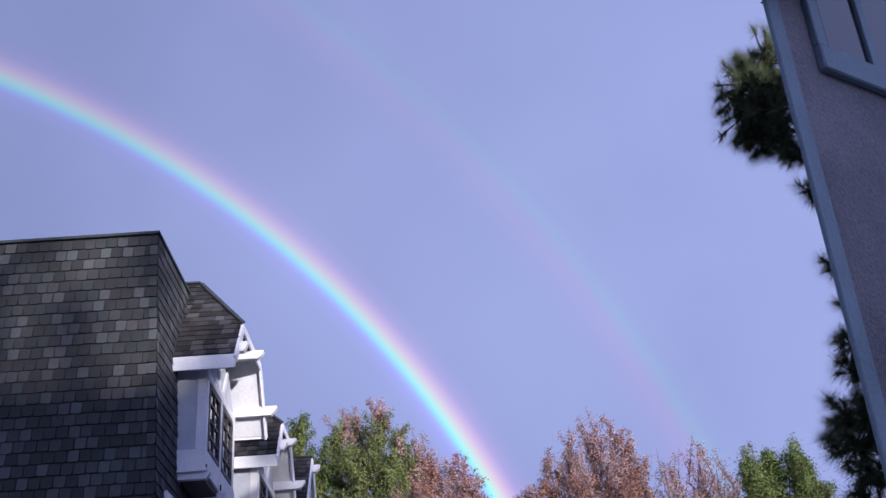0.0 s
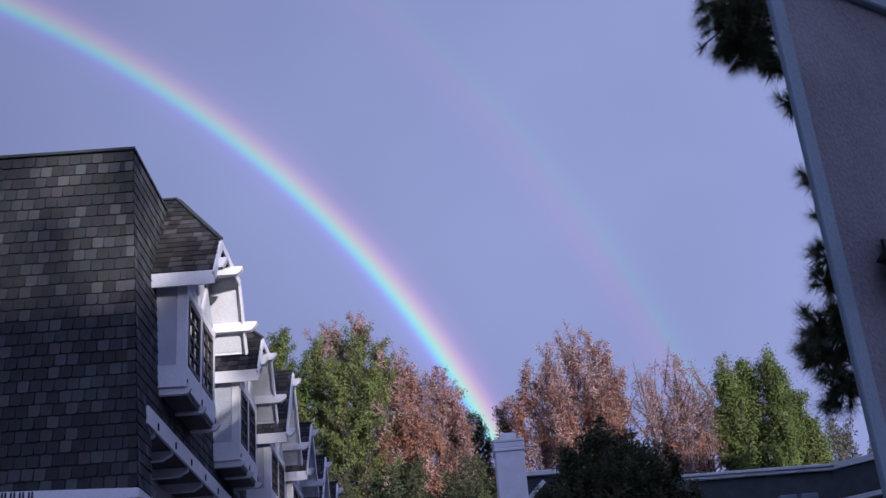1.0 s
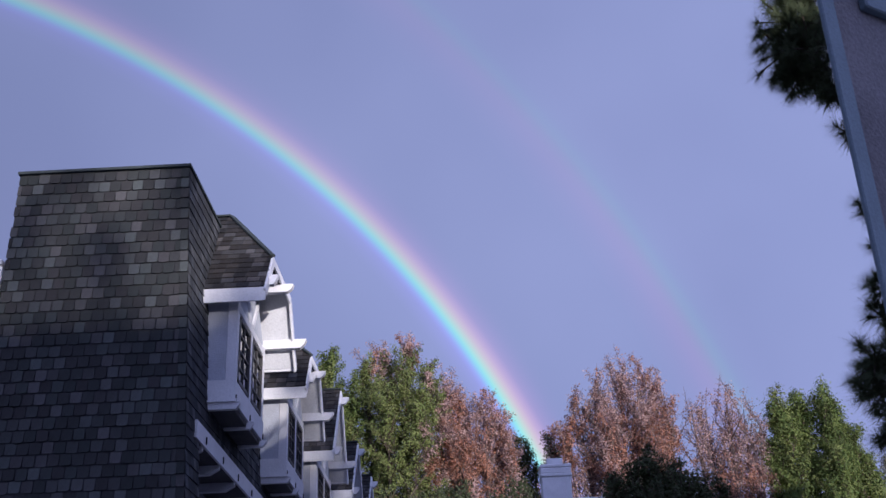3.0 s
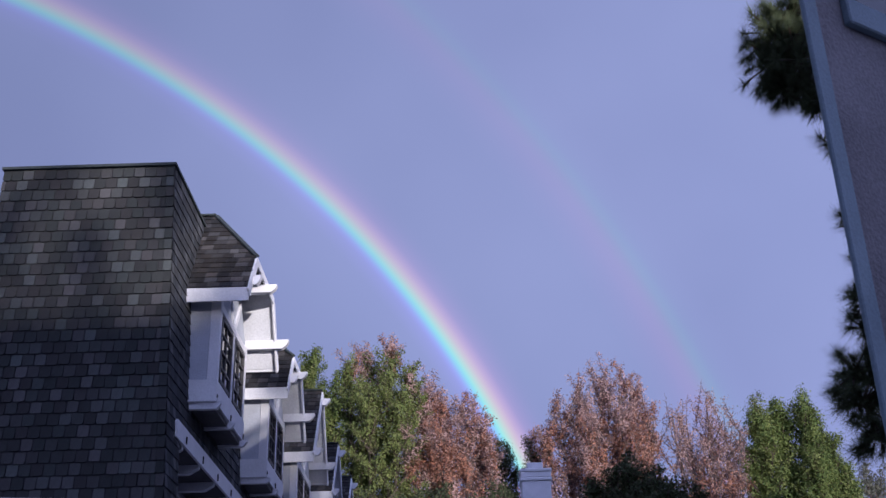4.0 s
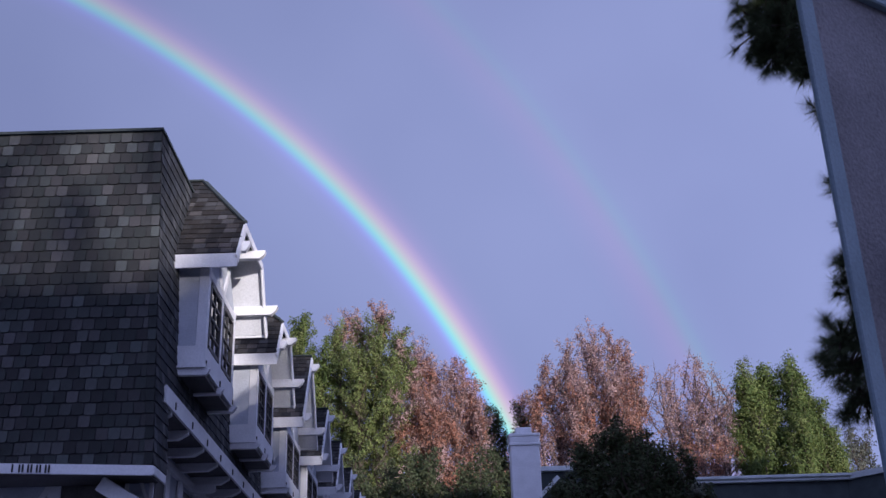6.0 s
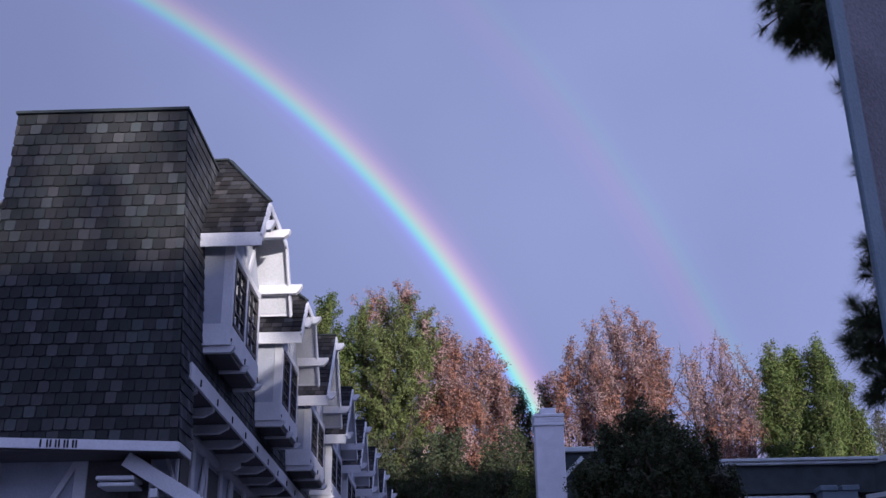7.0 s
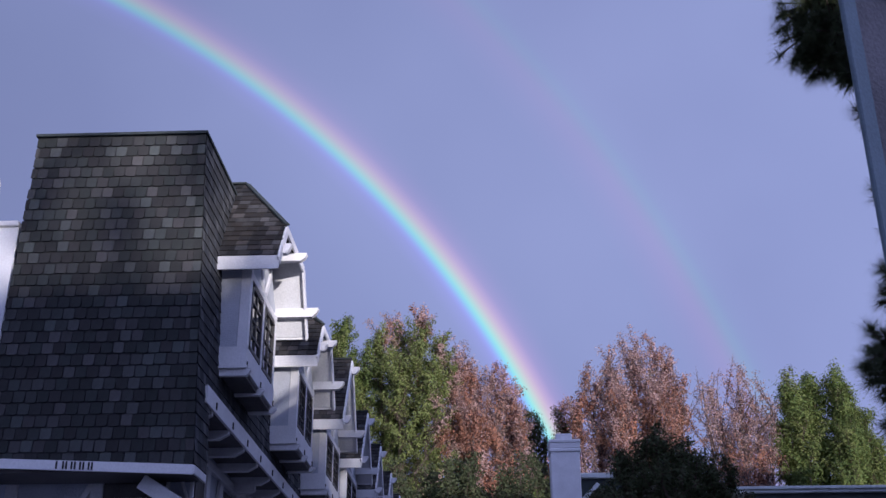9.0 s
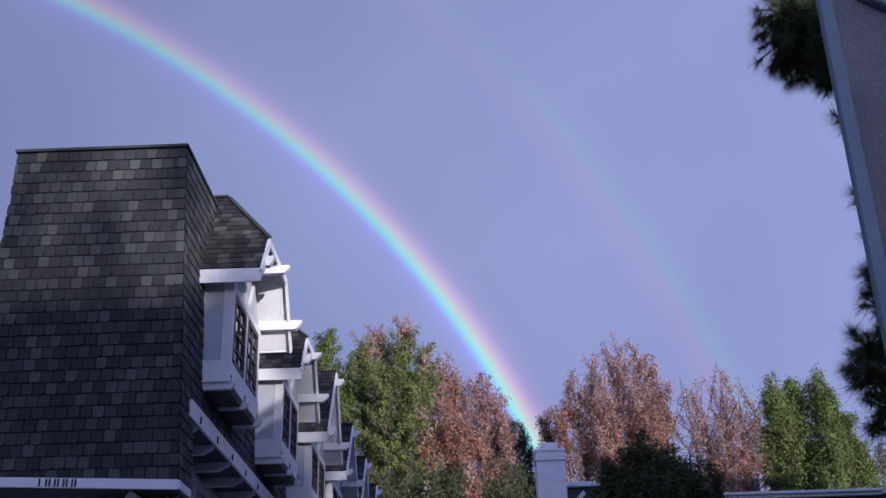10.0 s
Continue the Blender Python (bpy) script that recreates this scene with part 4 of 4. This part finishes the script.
for i in range(8):
    bush = tree("evergreen_tree", at_az(-6.6 + 1.32 * i, 41 + (i % 2) * 1.5), 11.3 + 0.5 * math.sin(i * 2.1), 1.9, 1.0, oval, 36, 800, 0.06, 1.9, [M_dark, M_green], lambda c, r: int(r.rand() < 0.06), "dark bushy evergreen in the shade below the tall trees", 30 + i, fluff=0.12)
    tagged(bush, group="evergreens below the tall trees")


# ---- long-needled pine behind the near house ----
def pine():
    rnd = np.random.RandomState(5)
    root = thing("long_needled_pine", (6.35, 13.9, 0), "dark pine with long tufted needles rising behind the near house", "tree")
    v, f = [], []
    limb(v, f, [Vector((0, 0, 0)), Vector((0.1, 0, 6)), Vector((0, 0.1, 14.5))], [0.22, 0.17, 0.03], 8)
    tufts = []

    def spray(az, el, spread, n, r=15.0):
        d = Vector((math.sin(radians(az)) * math.cos(radians(el)), math.cos(radians(az)) * math.cos(radians(el)), math.sin(radians(el))))
        c = Vector(EYE) + d * (r / math.cos(radians(el))) - root.location
        s = Vector((0, 0, c.z - 0.9))
        limb(v, f, [s, s.lerp(c, 0.6) + Vector((0, 0, -0.1)), c], [0.05, 0.035, 0.02], 5)
        for _ in range(int(n * 3.4)):
            q = c + Vector(np.clip(rnd.normal(size=3), -1.6, 1.6)) * spread
            limb(v, f, [c.lerp(q, -0.1), q], [0.014, 0.011], 4)
            tufts.append((q, (q - c).normalized() + Vector((-0.12, 0, 0.15))))

    for az, el, spread, n in ((19.9, 34.2, 0.30, 24), (19.4, 32.9, 0.26, 18), (20.7, 32.7, 0.30, 18), (21.0, 34.9, 0.26, 12), (19.7, 31.4, 0.18, 10), (20.6, 31.4, 0.16, 5), (21.4, 30.6, 0.14, 5), (21.6, 28.4, 0.10, 3),
                              (21.95, 24.4, 0.10, 3), (21.8, 22.6, 0.10, 2), (21.7, 20.6, 0.14, 4), (21.4, 19.3, 0.12, 3), (20.6, 17.3, 0.18, 8), (21.4, 17.4, 0.16, 6), (20.7, 15.8, 0.18, 9), (21.2, 14.4, 0.16, 8)):
        spray(az, el, spread, n)
    from_lists("trunk", v, f, [M_bark], root)
    nv, nf = [], []
    for q, d in tufts:
        d = d.normalized()
        for _ in range(105):
            n = (d * 0.7 + Vector(rnd.normal(size=3)) * 0.62).normalized()
            side = n.orthogonal().normalized() * 0.0058
            ln = rnd.uniform(0.17, 0.30)
            st = q - d * rnd.uniform(0, 0.10)
            tip = st + n * ln + Vector((0, 0, -0.05 * ln))
            k = len(nv)
            nv += [st + side, st - side, tip]
            nf.append((k, k + 1, k + 2))
    tagged(from_lists("needles", nv, nf, [M_needle], root), "long dark green needle tufts", kind="stuff")


pine()

# ---- unseen house and trees, added behind the camera to block and dapple the low sun ----
shade = thing("rear_shade_house", (16, -24, 0), "plain unseen house added to shade the yard", "house")
part("wall", box((-26, -4, 0), (8.5, 4, 9.5)), M_stucco, shade)
part("roof", prism([(-4.5, 9.5), (4.5, 9.5), (0, 10.4)], -26.5, 9.0, "yz"), M_slate, shade)
tree("shade_tree", (15.0, -17.6, 0), 13.2, 2.7, 7.5, fan, 15, 190, 0.09, 1.5, [M_green], one, "thin leafy unseen tree added to dapple the end wall", 50)


crown_tree("shade_tree", (17.4, -17.7, 0), 7.4, [(0, 0, 10.4, 0.8, 34), (0.5, 0.7, 9.9, 0.6, 20)], 0.09, [M_green], one, "small bushy unseen tree added to shade the first dormer", 52, bough_len=0.8, width=0.4, per=130, gaps=0.1)
crown_tree("shade_tree", (13.7, -5.6, 0), 7.2, [(0, 0, 11.6, 1.5, 26), (-0.4, -1.9, 10.6, 1.2, 16), (0.3, 1.8, 11.0, 1.3, 18)], 0.10, [M_green], one, "loose leafy unseen tree added to dapple the farther dormers", 51, bough_len=1.3, width=0.5, per=90, gaps=0.3)


# ---- shingles of the end wall: each a piece, in half-lapped courses ----
rnd = random.Random(4)
PITCH = 0.139
tabs = [shingle_mesh(w, 0.135) for w in (0.121, 0.125, 0.129, 0.095)]
for me in tabs:
    me.materials.append(M_shingle)
n_rows = 29
for r in range(n_rows):
    z = LEVELS[0] + (TOP - LEVELS[0]) * r / n_rows
    left, right = left_x(z) - 0.01, side_x(z) - 0.10
    x = right + (0.5 * (r % 2) + rnd.uniform(0.0, 0.08)) * PITCH
    owner = end_panels[sum(z > v for v in LEVELS[1:3])]
    while x > left:
        k = rnd.randrange(3)
        w = (0.121, 0.125, 0.129)[k]
        a, b = max(x - w, left), min(x, right)
        if b - a > 0.03:
            ob = new("shingle", tabs[k])
            ob.location = ((a + b) / 2, Y0 + 0.018 + rnd.uniform(-0.004, 0.002), z + rnd.uniform(-0.004, 0.004))
            ob.rotation_euler.y = rnd.uniform(-0.012, 0.012)
            ob.scale.x = (b - a) / w
            ob.parent = owner
        x -= PITCH
    ob = new("corner_shingle", tabs[3])
    ob.location = (side_x(z) - 0.048, Y0 + 0.008, z)
    ob.parent = owner
side_up = Vector((-0.050, 0, 1)).normalized()
ob = shingle_rows("side_shingles", (side_x(4.38), Y0 - 0.005, 4.38), (0, 1, 0), side_up, lambda h: (0.0, 2.6 if h > 0.9 else 0.62), TOP - 4.38, 0.143, 0.15, 21, house)
ob.matrix_parent_inverse = Matrix.Translation(-house.location)
ob = shingle_rows("side_shingles", (side_x(5.40), 14.6, 5.40), (0, 1, 0), side_up, lambda h: (0.0, ROW_END - 14.6), TOP - 5.40, 0.143, 0.15, 22, house)
ob.matrix_parent_inverse = Matrix.Translation(-house.location)
